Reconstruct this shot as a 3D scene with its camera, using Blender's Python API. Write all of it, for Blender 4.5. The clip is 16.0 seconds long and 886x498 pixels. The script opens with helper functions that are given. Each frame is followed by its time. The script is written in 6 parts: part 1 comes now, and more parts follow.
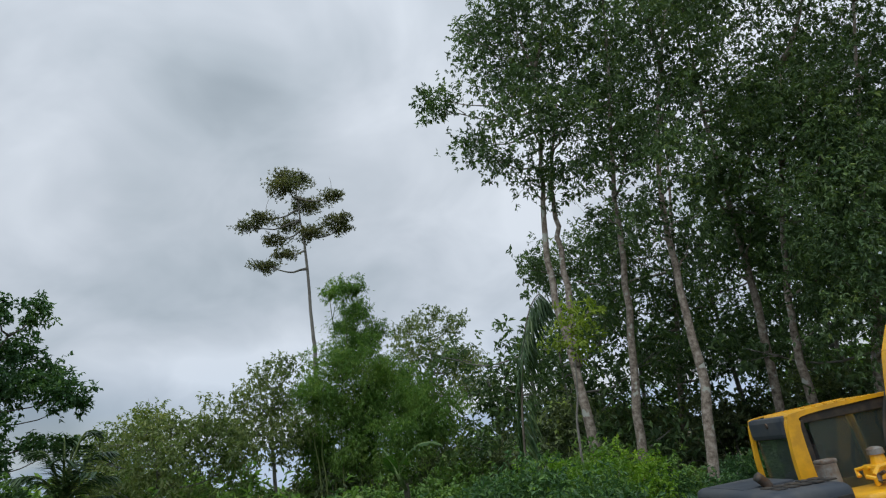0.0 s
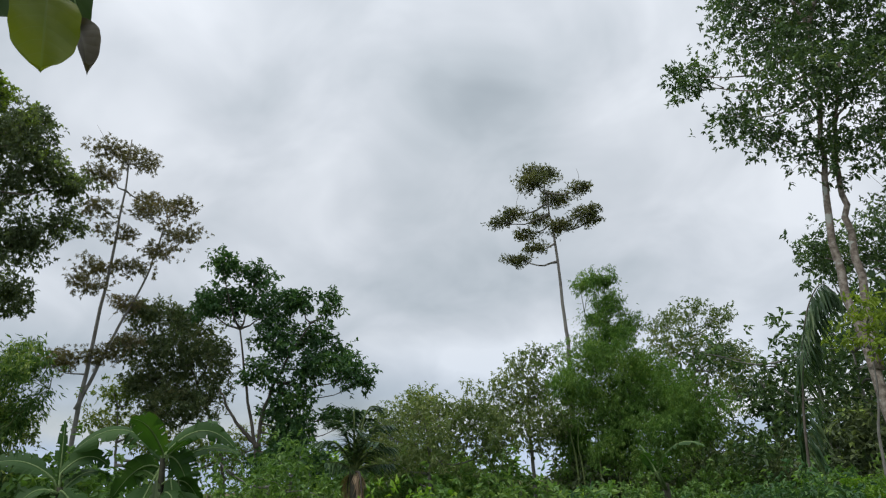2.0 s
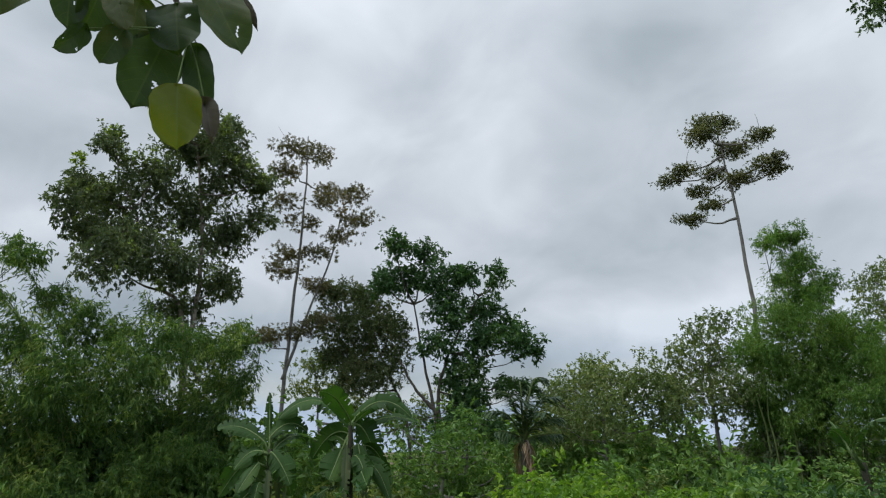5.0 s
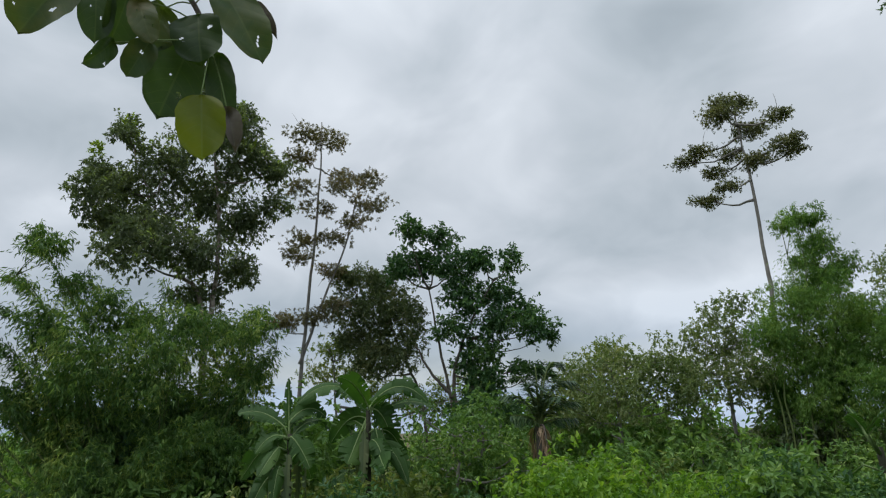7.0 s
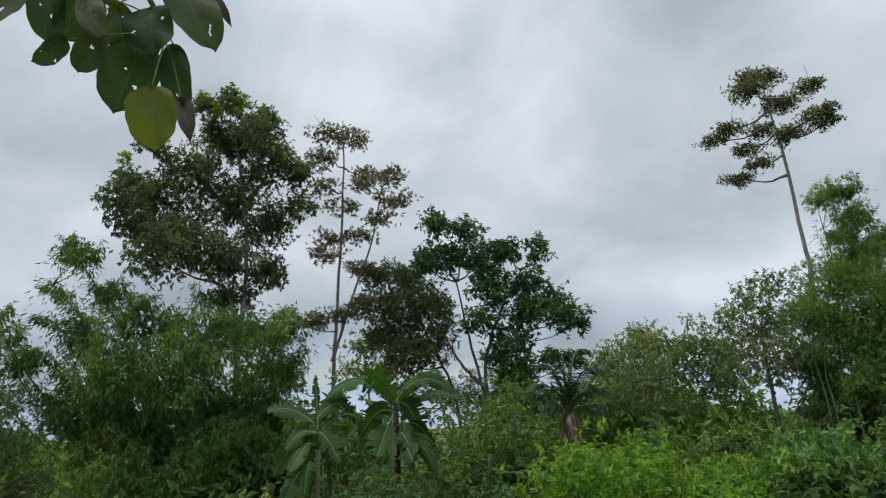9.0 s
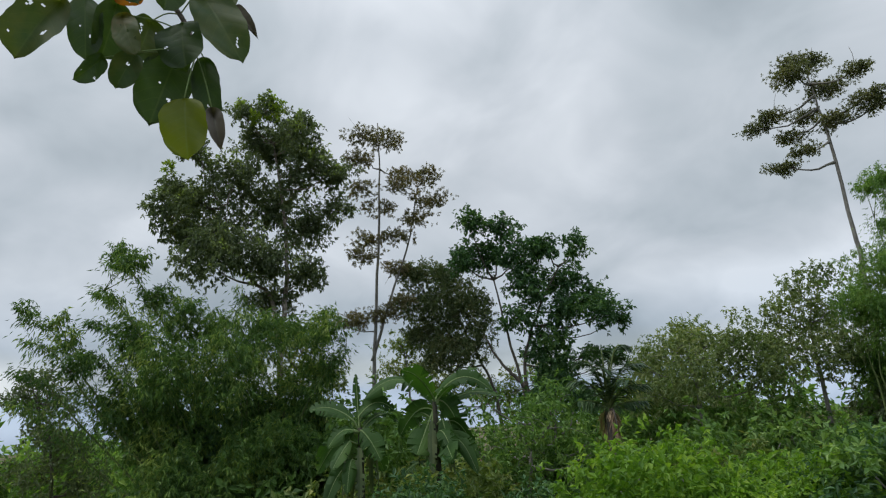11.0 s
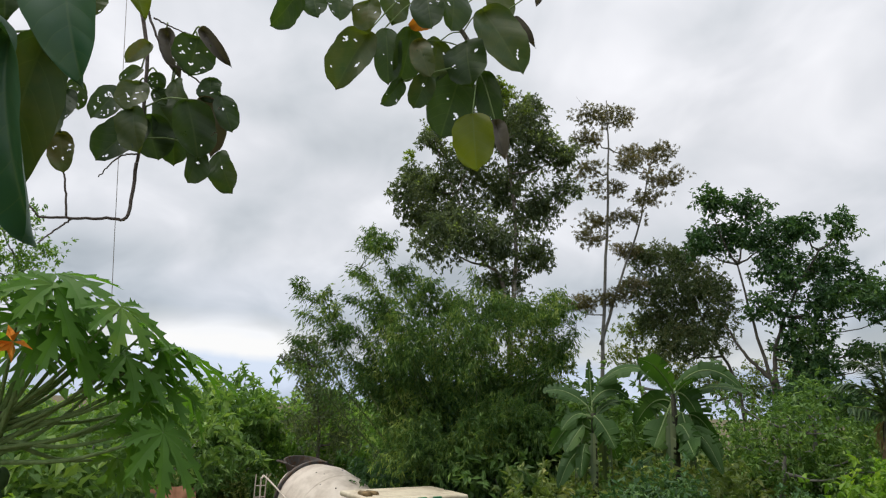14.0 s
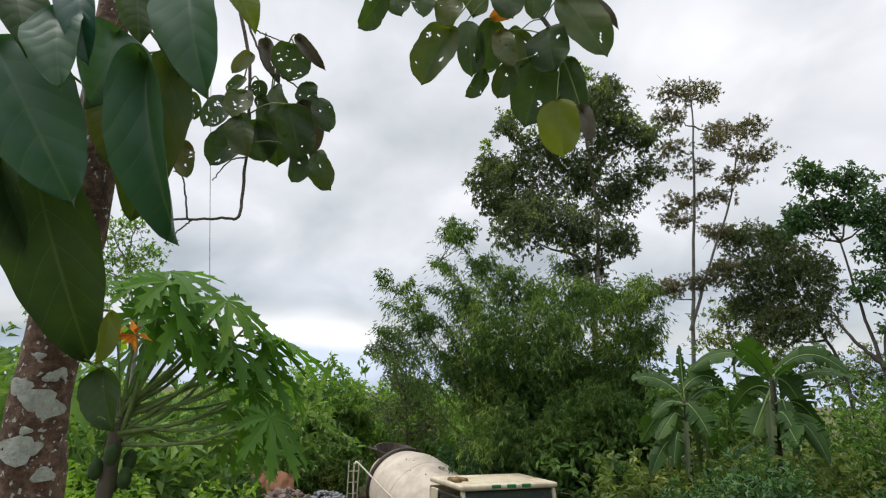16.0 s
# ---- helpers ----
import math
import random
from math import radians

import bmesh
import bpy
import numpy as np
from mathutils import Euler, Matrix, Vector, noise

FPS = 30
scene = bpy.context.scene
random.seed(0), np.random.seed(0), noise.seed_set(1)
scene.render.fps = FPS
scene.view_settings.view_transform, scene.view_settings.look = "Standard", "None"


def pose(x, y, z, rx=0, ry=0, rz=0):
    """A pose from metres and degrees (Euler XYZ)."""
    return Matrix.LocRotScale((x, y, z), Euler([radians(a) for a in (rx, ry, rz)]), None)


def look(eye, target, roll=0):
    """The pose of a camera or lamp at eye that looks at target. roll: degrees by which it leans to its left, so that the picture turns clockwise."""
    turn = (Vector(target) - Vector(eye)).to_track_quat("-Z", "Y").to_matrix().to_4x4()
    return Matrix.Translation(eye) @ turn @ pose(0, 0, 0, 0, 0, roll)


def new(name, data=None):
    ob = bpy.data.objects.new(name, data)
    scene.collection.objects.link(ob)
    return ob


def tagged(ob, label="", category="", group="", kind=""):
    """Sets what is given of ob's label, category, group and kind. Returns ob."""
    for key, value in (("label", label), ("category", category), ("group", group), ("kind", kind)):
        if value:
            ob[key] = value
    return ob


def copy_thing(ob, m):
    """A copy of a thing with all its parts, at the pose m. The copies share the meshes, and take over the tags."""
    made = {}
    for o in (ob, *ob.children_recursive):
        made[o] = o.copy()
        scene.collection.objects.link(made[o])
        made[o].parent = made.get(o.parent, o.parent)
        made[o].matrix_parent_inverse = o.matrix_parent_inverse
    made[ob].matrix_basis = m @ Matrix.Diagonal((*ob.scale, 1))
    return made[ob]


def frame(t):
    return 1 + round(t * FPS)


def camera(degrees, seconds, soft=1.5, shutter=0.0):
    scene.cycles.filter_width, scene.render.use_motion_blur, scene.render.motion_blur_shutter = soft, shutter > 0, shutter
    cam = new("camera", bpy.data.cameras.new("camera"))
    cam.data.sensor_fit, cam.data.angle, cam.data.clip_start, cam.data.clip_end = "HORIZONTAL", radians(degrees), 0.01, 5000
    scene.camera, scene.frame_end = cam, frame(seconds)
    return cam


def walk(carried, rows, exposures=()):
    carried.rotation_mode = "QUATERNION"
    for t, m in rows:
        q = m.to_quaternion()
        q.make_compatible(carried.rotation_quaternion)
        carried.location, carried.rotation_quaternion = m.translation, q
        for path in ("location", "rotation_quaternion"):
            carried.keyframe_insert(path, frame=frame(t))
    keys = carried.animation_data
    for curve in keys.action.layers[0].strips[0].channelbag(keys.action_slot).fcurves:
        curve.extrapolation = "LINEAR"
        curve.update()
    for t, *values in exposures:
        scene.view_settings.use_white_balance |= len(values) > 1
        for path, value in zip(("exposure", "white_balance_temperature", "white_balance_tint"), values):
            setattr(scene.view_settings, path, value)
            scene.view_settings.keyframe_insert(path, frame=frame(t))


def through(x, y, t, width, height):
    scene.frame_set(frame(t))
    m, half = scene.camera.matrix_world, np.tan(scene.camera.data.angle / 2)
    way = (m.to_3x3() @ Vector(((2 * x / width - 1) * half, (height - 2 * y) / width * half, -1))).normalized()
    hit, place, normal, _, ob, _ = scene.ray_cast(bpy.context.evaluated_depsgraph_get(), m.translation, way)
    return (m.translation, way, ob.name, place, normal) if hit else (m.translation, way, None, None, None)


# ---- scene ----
cam = camera(70.51, 16.0, soft=1.2)


def held(x, y, z, yaw, pitch, roll):
    """A hand-held pose: heading, upward tilt and lean in degrees."""
    return pose(x, y, z, 90 + pitch, 0, yaw) @ pose(0, 0, 0, 0, 0, roll)


walk(cam, [(row[0], held(*row[1:])) for row in [
    (0, -0.712, 0.174, 1.505, -0.00, 18.52, -8.44),
    (0.5, -0.723, 0.160, 1.495, 1.69, 18.62, -7.73),
    (1, -0.723, 0.150, 1.486, 6.94, 19.11, -6.39),
    (1.5, -0.705, 0.141, 1.471, 15.62, 19.81, -4.21),
    (2, -0.650, 0.145, 1.445, 23.99, 20.11, -2.38),
    (2.5, -0.554, 0.155, 1.423, 32.28, 19.91, -0.51),
    (3, -0.444, 0.155, 1.448, 35.90, 19.00, -0.55),
    (3.5, -0.341, 0.191, 1.503, 37.12, 18.23, -0.99),
    (4, -0.299, 0.172, 1.519, 38.09, 17.94, -1.37),
    (4.5, -0.276, 0.148, 1.535, 39.54, 17.83, -1.20),
    (7, -0.221, 0.054, 1.608, 41.90, 15.91, -1.01),
    (7.5, -0.177, 0.164, 1.627, 42.48, 15.63, -1.68),
    (8, -0.136, 0.235, 1.615, 43.08, 15.47, -2.11),
    (8.5, -0.099, 0.273, 1.575, 44.13, 15.46, -2.40),
    (11, 0.017, 0.291, 1.532, 48.76, 15.57, -3.27),
    (11.5, 0.014, 0.261, 1.544, 52.37, 15.50, -0.47),
    (12, 0.008, 0.222, 1.569, 56.28, 15.30, 0.38),
    (12.5, 0.006, 0.177, 1.592, 61.21, 14.72, 1.98),
    (13, 0.001, 0.108, 1.602, 65.04, 14.63, 2.00),
    (13.5, -0.021, 0.075, 1.617, 67.86, 14.34, 2.22),
    (14, -0.041, 0.060, 1.621, 69.45, 13.86, 2.11),
    (14.5, -0.053, 0.051, 1.625, 71.25, 13.47, 2.18),
    (15, -0.018, 0.032, 1.627, 73.77, 12.96, 2.55),
    (15.5, -0.013, 0.019, 1.614, 75.59, 12.79, 2.24),
    (16, -0.000, 0.000, 1.600, 76.78, 12.66, 1.82),
]], exposures=[(0, -0.22, 6250, 9), (1, -0.18, 6250, 9), (2, -0.08, 6450, 10), (3, -0.16, 6350, 9), (4.5, -0.15, 6350, 9), (8.5, -0.13, 6350, 9), (11, -0.16, 6400, 9), (12, -0.08, 6550, 11), (14, 0.15, 6800, 13), (16, 0.25, 6800, 13)])

# ---- world, sun ----
SUN_EL, SUN_ROT = 58.0, 205.0
world = bpy.data.worlds.new("overcast_sky")
scene.world = world
world.use_nodes = True
wn = world.node_tree
wn.nodes.clear()


def wnode(kind, **values):
    n = wn.nodes.new(kind)
    for k, v in values.items():
        n.inputs[k].default_value = v
    return n


w_out = wnode("ShaderNodeOutputWorld")
w_bg = wnode("ShaderNodeBackground")
w_bg.inputs["Strength"].default_value = 1.0
sky = wn.nodes.new("ShaderNodeTexSky")
sky.sky_type, sky.sun_disc = "NISHITA", False
sky.sun_elevation, sky.sun_rotation = radians(SUN_EL), radians(SUN_ROT)
sky_dim = wn.nodes.new("ShaderNodeVectorMath")
sky_dim.operation = "SCALE"
sky_dim.inputs["Scale"].default_value = 0.08
wn.links.new(sky.outputs[0], sky_dim.inputs[0])
w_co = wn.nodes.new("ShaderNodeTexCoord")
w_sep = wn.nodes.new("ShaderNodeSeparateXYZ")
wn.links.new(w_co.outputs["Generated"], w_sep.inputs[0])


def wmath(op, a, b=None, clamp=False):
    n = wn.nodes.new("ShaderNodeMath")
    n.operation, n.use_clamp = op, clamp
    for i, v in enumerate((a, b)):
        if v is None:
            continue
        if isinstance(v, (int, float)):
            n.inputs[i].default_value = v
        else:
            wn.links.new(v, n.inputs[i])
    return n.outputs[0]


# cloud sheet: directions laid onto a flat ceiling, so that the clouds flatten towards the horizon
w_el = wmath("ADD", wmath("MAXIMUM", w_sep.outputs["Z"], 0.0), 0.50)
w_vec = wn.nodes.new("ShaderNodeCombineXYZ")
wn.links.new(wmath("DIVIDE", w_sep.outputs["X"], w_el), w_vec.inputs[0])
wn.links.new(wmath("DIVIDE", w_sep.outputs["Y"], w_el), w_vec.inputs[1])


def wnoise(scale, detail, rough, shift, distort=0.0):
    m = wn.nodes.new("ShaderNodeMapping")
    m.inputs["Location"].default_value = (shift, shift * 0.7, shift * 1.3)
    wn.links.new(w_vec.outputs[0], m.inputs[0])
    n = wnode("ShaderNodeTexNoise", Scale=scale, Detail=detail, Roughness=rough, Distortion=distort)
    wn.links.new(m.outputs[0], n.inputs["Vector"])
    return n.outputs[0]


w_big = wnoise(1.9, 2.5, 0.45, 3.1, 0.3)
w_mid = wnoise(4.6, 4.0, 0.5, 7.7, 0.4)
w_mix = wmath("ADD", wmath("MULTIPLY", w_big, 0.68), wmath("MULTIPLY", w_mid, 0.32))
w_ramp = wn.nodes.new("ShaderNodeValToRGB")
ramp = w_ramp.color_ramp
ramp.elements[0].position, ramp.elements[0].color = 0.35, (0.41, 0.465, 0.51, 1)
ramp.elements[1].position, ramp.elements[1].color = 0.62, (0.88, 0.92, 0.975, 1)
for at, col in ((0.43, (0.55, 0.605, 0.655, 1)), (0.51, (0.68, 0.725, 0.78, 1))):
    ramp.elements.new(at).color = col
wn.links.new(w_mix, w_ramp.inputs[0])
# a bright gap in the cloud low over the land, and blue-grey distance under it
w_band = wn.nodes.new("ShaderNodeValToRGB")
band = w_band.color_ramp
band.elements[0].position, band.elements[0].color = 0.0, (0.70, 0.80, 0.95, 1)
band.elements[1].position, band.elements[1].color = 1.0, (2.3, 2.3, 2.3, 1)
for at, col in ((0.055, (0.70, 0.80, 0.93, 1)), (0.072, (1.0, 1.0, 0.97, 1)), (0.09, (1.0, 1.0, 0.97, 1)),
                (0.125, (0.88, 0.92, 0.97, 1)), (0.22, (0.98, 0.99, 1.0, 1)), (0.40, (1.04, 1.04, 1.04, 1)), (0.66, (1.15, 1.15, 1.15, 1))):
    band.elements.new(at).color = col
w_wob = wmath("ADD", w_sep.outputs["Z"], wmath("MULTIPLY", wmath("SUBTRACT", w_mid, 0.5), 0.05))
wn.links.new(w_wob, w_band.inputs[0])
w_mul = wn.nodes.new("ShaderNodeMix")
w_mul.data_type, w_mul.blend_type = "RGBA", "MULTIPLY"
w_mul.inputs[0].default_value = 1.0
wn.links.new(w_ramp.outputs[0], w_mul.inputs[6])
wn.links.new(w_band.outputs[0], w_mul.inputs[7])
w_all = wn.nodes.new("ShaderNodeMix")
w_all.data_type = "RGBA"
w_all.inputs[0].default_value = 0.92
wn.links.new(sky_dim.outputs[0], w_all.inputs[6])
wn.links.new(w_mul.outputs[2], w_all.inputs[7])
wn.links.new(w_all.outputs[2], w_bg.inputs[0])
wn.links.new(w_bg.outputs[0], w_out.inputs[0])

sun = new("sun", bpy.data.lights.new("sun", "SUN"))
sun.data.energy, sun.data.angle, sun.data.color = 1.5, radians(40), (1.0, 0.97, 0.92)
sun.matrix_world = look((0, 0, 40), Vector((0, 0, 40)) - Vector((
    math.sin(radians(SUN_ROT)) * math.cos(radians(SUN_EL)), math.cos(radians(SUN_ROT)) * math.cos(radians(SUN_EL)), math.sin(radians(SUN_EL)))))


# ---- materials ----
def material(name):
    m = bpy.data.materials.new(name)
    m.use_nodes = True
    nt = m.node_tree
    return m, nt, nt.nodes["Principled BSDF"], nt.nodes["Material Output"]


def noise_node(nt, scale, detail=4.0, rough=0.55, coords="Object"):
    co = nt.nodes.new("ShaderNodeTexCoord")
    n = nt.nodes.new("ShaderNodeTexNoise")
    n.inputs["Scale"].default_value, n.inputs["Detail"].default_value, n.inputs["Roughness"].default_value = scale, detail, rough
    nt.links.new(co.outputs[coords], n.inputs["Vector"])
    return n


def ramp_node(nt, source, stops):
    r = nt.nodes.new("ShaderNodeValToRGB")
    els = r.color_ramp.elements
    els[0].position, els[0].color = stops[0][0], (*stops[0][1], 1)
    els[1].position, els[1].color = stops[-1][0], (*stops[-1][1], 1)
    for at, col in stops[1:-1]:
        els.new(at).color = (*col, 1)
    nt.links.new(source, r.inputs[0])
    return r


def bump(nt, source, bsdf, strength, distance):
    b = nt.nodes.new("ShaderNodeBump")
    b.inputs["Strength"].default_value, b.inputs["Distance"].default_value = strength, distance
    nt.links.new(source, b.inputs["Height"])
    nt.links.new(b.outputs[0], bsdf.inputs["Normal"])


def foliage(name, stops, through=0.35, rough=0.5, patch=0.9):
    """Leaves: each leaf takes a colour of its own, whole patches of the crown lean to one side."""
    m, nt, bsdf, out = material(name)
    geo = nt.nodes.new("ShaderNodeNewGeometry")
    n = noise_node(nt, patch, 2.0)
    mix = nt.nodes.new("ShaderNodeMath")
    mix.operation = "MULTIPLY_ADD"
    mix.inputs[1].default_value = 0.62
    nt.links.new(geo.outputs["Random Per Island"], mix.inputs[0])
    half = nt.nodes.new("ShaderNodeMath")
    half.operation = "MULTIPLY_ADD"
    half.inputs[1].default_value, half.inputs[2].default_value = 1.7, -0.66
    nt.links.new(n.outputs[0], half.inputs[0])
    nt.links.new(half.outputs[0], mix.inputs[2])
    col = ramp_node(nt, mix.outputs[0], [(at, (min(0.6, c[0] * 1.95), min(0.6, c[1] * 1.8), min(0.6, c[2] * 1.8))) for at, c in stops])
    nt.links.new(col.outputs[0], bsdf.inputs["Base Color"])
    bsdf.inputs["Roughness"].default_value = rough
    bsdf.inputs["Specular IOR Level"].default_value = 0.35
    tr = nt.nodes.new("ShaderNodeBsdfTranslucent")
    warm = nt.nodes.new("ShaderNodeMix")
    warm.data_type, warm.blend_type = "RGBA", "MULTIPLY"
    warm.inputs[0].default_value, warm.inputs[7].default_value = 1.0, (1.35, 1.45, 0.55, 1)
    nt.links.new(col.outputs[0], warm.inputs[6])
    nt.links.new(warm.outputs[2], tr.inputs[0])
    both = nt.nodes.new("ShaderNodeMixShader")
    both.inputs[0].default_value = through
    nt.links.new(bsdf.outputs[0], both.inputs[1])
    nt.links.new(tr.outputs[0], both.inputs[2])
    nt.links.new(both.outputs[0], out.inputs[0])
    return m


leaf_forest = foliage("leaf_forest", [(0.0, (0.022, 0.045, 0.022)), (0.5, (0.045, 0.085, 0.036)), (0.85, (0.075, 0.13, 0.045)), (1.0, (0.12, 0.18, 0.055))], 0.25, 0.42)
leaf_olive = foliage("leaf_olive", [(0.0, (0.04, 0.055, 0.03)), (0.6, (0.085, 0.10, 0.05)), (1.0, (0.14, 0.14, 0.065))], 0.28)
leaf_grey = foliage("leaf_grey", [(0.0, (0.045, 0.078, 0.03)), (0.6, (0.09, 0.13, 0.05)), (1.0, (0.16, 0.19, 0.085))], 0.34)
leaf_shrub = foliage("leaf_shrub", [(0.0, (0.028, 0.065, 0.018)), (0.6, (0.07, 0.14, 0.036)), (1.0, (0.15, 0.23, 0.065))], 0.34)
leaf_bamboo_bright = foliage("leaf_bamboo_bright", [(0.0, (0.036, 0.085, 0.022)), (0.6, (0.085, 0.165, 0.04)), (1.0, (0.17, 0.25, 0.07))], 0.42)
leaf_bamboo_dark = foliage("leaf_bamboo_dark", [(0.0, (0.022, 0.055, 0.016)), (0.5, (0.05, 0.105, 0.027)), (0.8, (0.11, 0.175, 0.045)), (1.0, (0.21, 0.27, 0.08))], 0.36)
leaf_lime = foliage("leaf_lime", [(0.0, (0.07, 0.12, 0.02)), (0.6, (0.13, 0.19, 0.03)), (1.0, (0.20, 0.25, 0.05))], 0.42)
leaf_mid = foliage("leaf_mid", [(0.0, (0.035, 0.055, 0.03)), (0.55, (0.068, 0.098, 0.05)), (0.88, (0.105, 0.14, 0.06)), (1.0, (0.19, 0.27, 0.07))], 0.3)
leaf_feather = foliage("leaf_feather", [(0.0, (0.07, 0.07, 0.05)), (0.6, (0.11, 0.11, 0.07)), (1.0, (0.165, 0.125, 0.07))], 0.34)
leaf_brown = foliage("leaf_brown", [(0.0, (0.032, 0.052, 0.026)), (0.6, (0.06, 0.088, 0.04)), (1.0, (0.105, 0.12, 0.055))], 0.28)
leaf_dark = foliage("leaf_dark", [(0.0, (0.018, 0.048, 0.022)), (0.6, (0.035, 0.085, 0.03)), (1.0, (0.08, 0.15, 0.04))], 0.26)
leaf_yellow = foliage("leaf_yellow", [(0.0, (0.05, 0.085, 0.026)), (0.6, (0.10, 0.145, 0.045)), (1.0, (0.20, 0.22, 0.08))], 0.4)
leaf_bright = foliage("leaf_bright", [(0.0, (0.03, 0.08, 0.010)), (0.6, (0.085, 0.17, 0.02)), (1.0, (0.18, 0.27, 0.04))], 0.42)
leaf_banana = foliage("leaf_banana", [(0.0, (0.012, 0.036, 0.008)), (0.6, (0.024, 0.062, 0.012)), (1.0, (0.06, 0.11, 0.022))], 0.34, 0.6)
leaf_papaya = foliage("leaf_papaya", [(0.0, (0.022, 0.07, 0.012)), (0.6, (0.055, 0.135, 0.02)), (1.0, (0.11, 0.18, 0.025))], 0.5, 0.62, 2.0)
leaf_palm = foliage("leaf_palm", [(0.0, (0.012, 0.03, 0.014)), (0.6, (0.026, 0.055, 0.022)), (1.0, (0.06, 0.095, 0.034))], 0.2, 0.35)
leaf_dry = foliage("leaf_dry", [(0.0, (0.09, 0.07, 0.045)), (0.6, (0.16, 0.12, 0.08)), (1.0, (0.22, 0.18, 0.12))], 0.2, 0.7)


def bark(name, stops, scale, lichen=None):
    m, nt, bsdf, out = material(name)
    n = noise_node(nt, scale, 6.0, 0.65)
    col = ramp_node(nt, n.outputs[0], stops)
    last = col.outputs[0]
    if lichen:
        v = noise_node(nt, lichen, 2.0, 0.4)
        spot = ramp_node(nt, v.outputs[0], [(0.645, (0, 0, 0)), (0.67, (1, 1, 1))])
        mx = nt.nodes.new("ShaderNodeMix")
        mx.data_type = "RGBA"
        mx.inputs[7].default_value = (0.42, 0.44, 0.40, 1)
        nt.links.new(spot.outputs[0], mx.inputs[0])
        nt.links.new(last, mx.inputs[6])
        last = mx.outputs[2]
    nt.links.new(last, bsdf.inputs["Base Color"])
    bsdf.inputs["Roughness"].default_value = 0.85
    bump(nt, n.outputs[0], bsdf, 0.7, 0.02)
    return m


bark_pale = bark("bark_pale", [(0.32, (0.09, 0.07, 0.055)), (0.48, (0.24, 0.20, 0.165)), (0.66, (0.42, 0.38, 0.33))], 9.0, 4.5)
bark_grey = bark("bark_grey", [(0.25, (0.12, 0.11, 0.10)), (0.75, (0.30, 0.29, 0.26))], 4.0)
bark_dark = bark("bark_dark", [(0.25, (0.06, 0.05, 0.04)), (0.75, (0.16, 0.14, 0.11))], 4.0)
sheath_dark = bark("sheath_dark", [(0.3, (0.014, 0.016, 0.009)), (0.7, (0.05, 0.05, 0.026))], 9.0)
bark_brown = bark("bark_brown", [(0.34, (0.04, 0.022, 0.014)), (0.5, (0.105, 0.06, 0.036)), (0.66, (0.21, 0.14, 0.09))], 38.0, 70.0)
bark_twig = bark("bark_twig", [(0.3, (0.09, 0.07, 0.06)), (0.7, (0.20, 0.17, 0.15))], 60.0)
lichen_white = bark("lichen_white", [(0.3, (0.28, 0.32, 0.27)), (0.7, (0.52, 0.55, 0.48))], 60.0)
culm_green = bark("culm_green", [(0.3, (0.06, 0.10, 0.03)), (0.7, (0.16, 0.20, 0.06))], 6.0)
stalk_green = bark("stalk_green", [(0.3, (0.12, 0.20, 0.06)), (0.7, (0.24, 0.32, 0.13))], 20.0)
fruit_green = bark("fruit_green", [(0.3, (0.02, 0.05, 0.014)), (0.7, (0.045, 0.095, 0.022))], 12.0)
petal_orange = bark("petal_orange", [(0.3, (0.75, 0.22, 0.02)), (0.7, (0.85, 0.38, 0.04))], 30.0)


def plain(name, base, rough, metal=0.0, dirt=None, scale=5.0, coat=0.0):
    """Paint, rubber, metal and the like, with grime in patches and fine wear."""
    m, nt, bsdf, out = material(name)
    n = noise_node(nt, scale, 8.0, 0.65)
    dirt = dirt or tuple(c * 0.72 for c in base)
    col = ramp_node(nt, n.outputs[0], [(0.36, dirt), (0.56, base), (1.0, base)])
    nt.links.new(col.outputs[0], bsdf.inputs["Base Color"])
    rr = ramp_node(nt, n.outputs[0], [(0.3, (min(1, rough + 0.25),) * 3), (0.7, (rough,) * 3)])
    nt.links.new(rr.outputs[0], bsdf.inputs["Roughness"])
    bsdf.inputs["Metallic"].default_value, bsdf.inputs["Coat Weight"].default_value = metal, coat
    bump(nt, noise_node(nt, scale * 14, 3.0).outputs[0], bsdf, 0.08, 0.004)
    return m


paint_cream = plain("paint_cream", (0.70, 0.62, 0.46), 0.38, 0, (0.50, 0.42, 0.30), 2.2)
paint_drum = plain("paint_drum", (0.66, 0.585, 0.49), 0.55, 0, (0.50, 0.43, 0.35), 2.0)
paint_yellow = plain("paint_yellow", (0.80, 0.42, 0.012), 0.35, 0, (0.55, 0.29, 0.02), 2.5, 0.2)
paint_black = plain("paint_black", (0.022, 0.026, 0.032), 0.42, 0, (0.05, 0.05, 0.05), 3.0)
paint_hood = plain("paint_hood", (0.035, 0.045, 0.06), 0.5, 0, (0.07, 0.075, 0.08), 3.0)
steel_dark = plain("steel_dark", (0.10, 0.095, 0.09), 0.5, 0.7, (0.12, 0.07, 0.04), 8.0)
steel_grey = plain("steel_grey", (0.28, 0.28, 0.27), 0.5, 0.6, (0.18, 0.12, 0.08), 8.0)
rubber = plain("rubber", (0.02, 0.02, 0.02), 0.8, 0, (0.07, 0.055, 0.04), 6.0)
lamp_green = plain("lamp_green", (0.02, 0.22, 0.10), 0.25)
lamp_orange = plain("lamp_orange", (0.7, 0.22, 0.02), 0.25)
seat_grey = plain("seat_grey", (0.05, 0.05, 0.055), 0.8)
brass_old = plain("brass_old", (0.22, 0.15, 0.07), 0.45, 0.6)
glass_screen, h_nt, h_b, h_o = material("glass_screen")
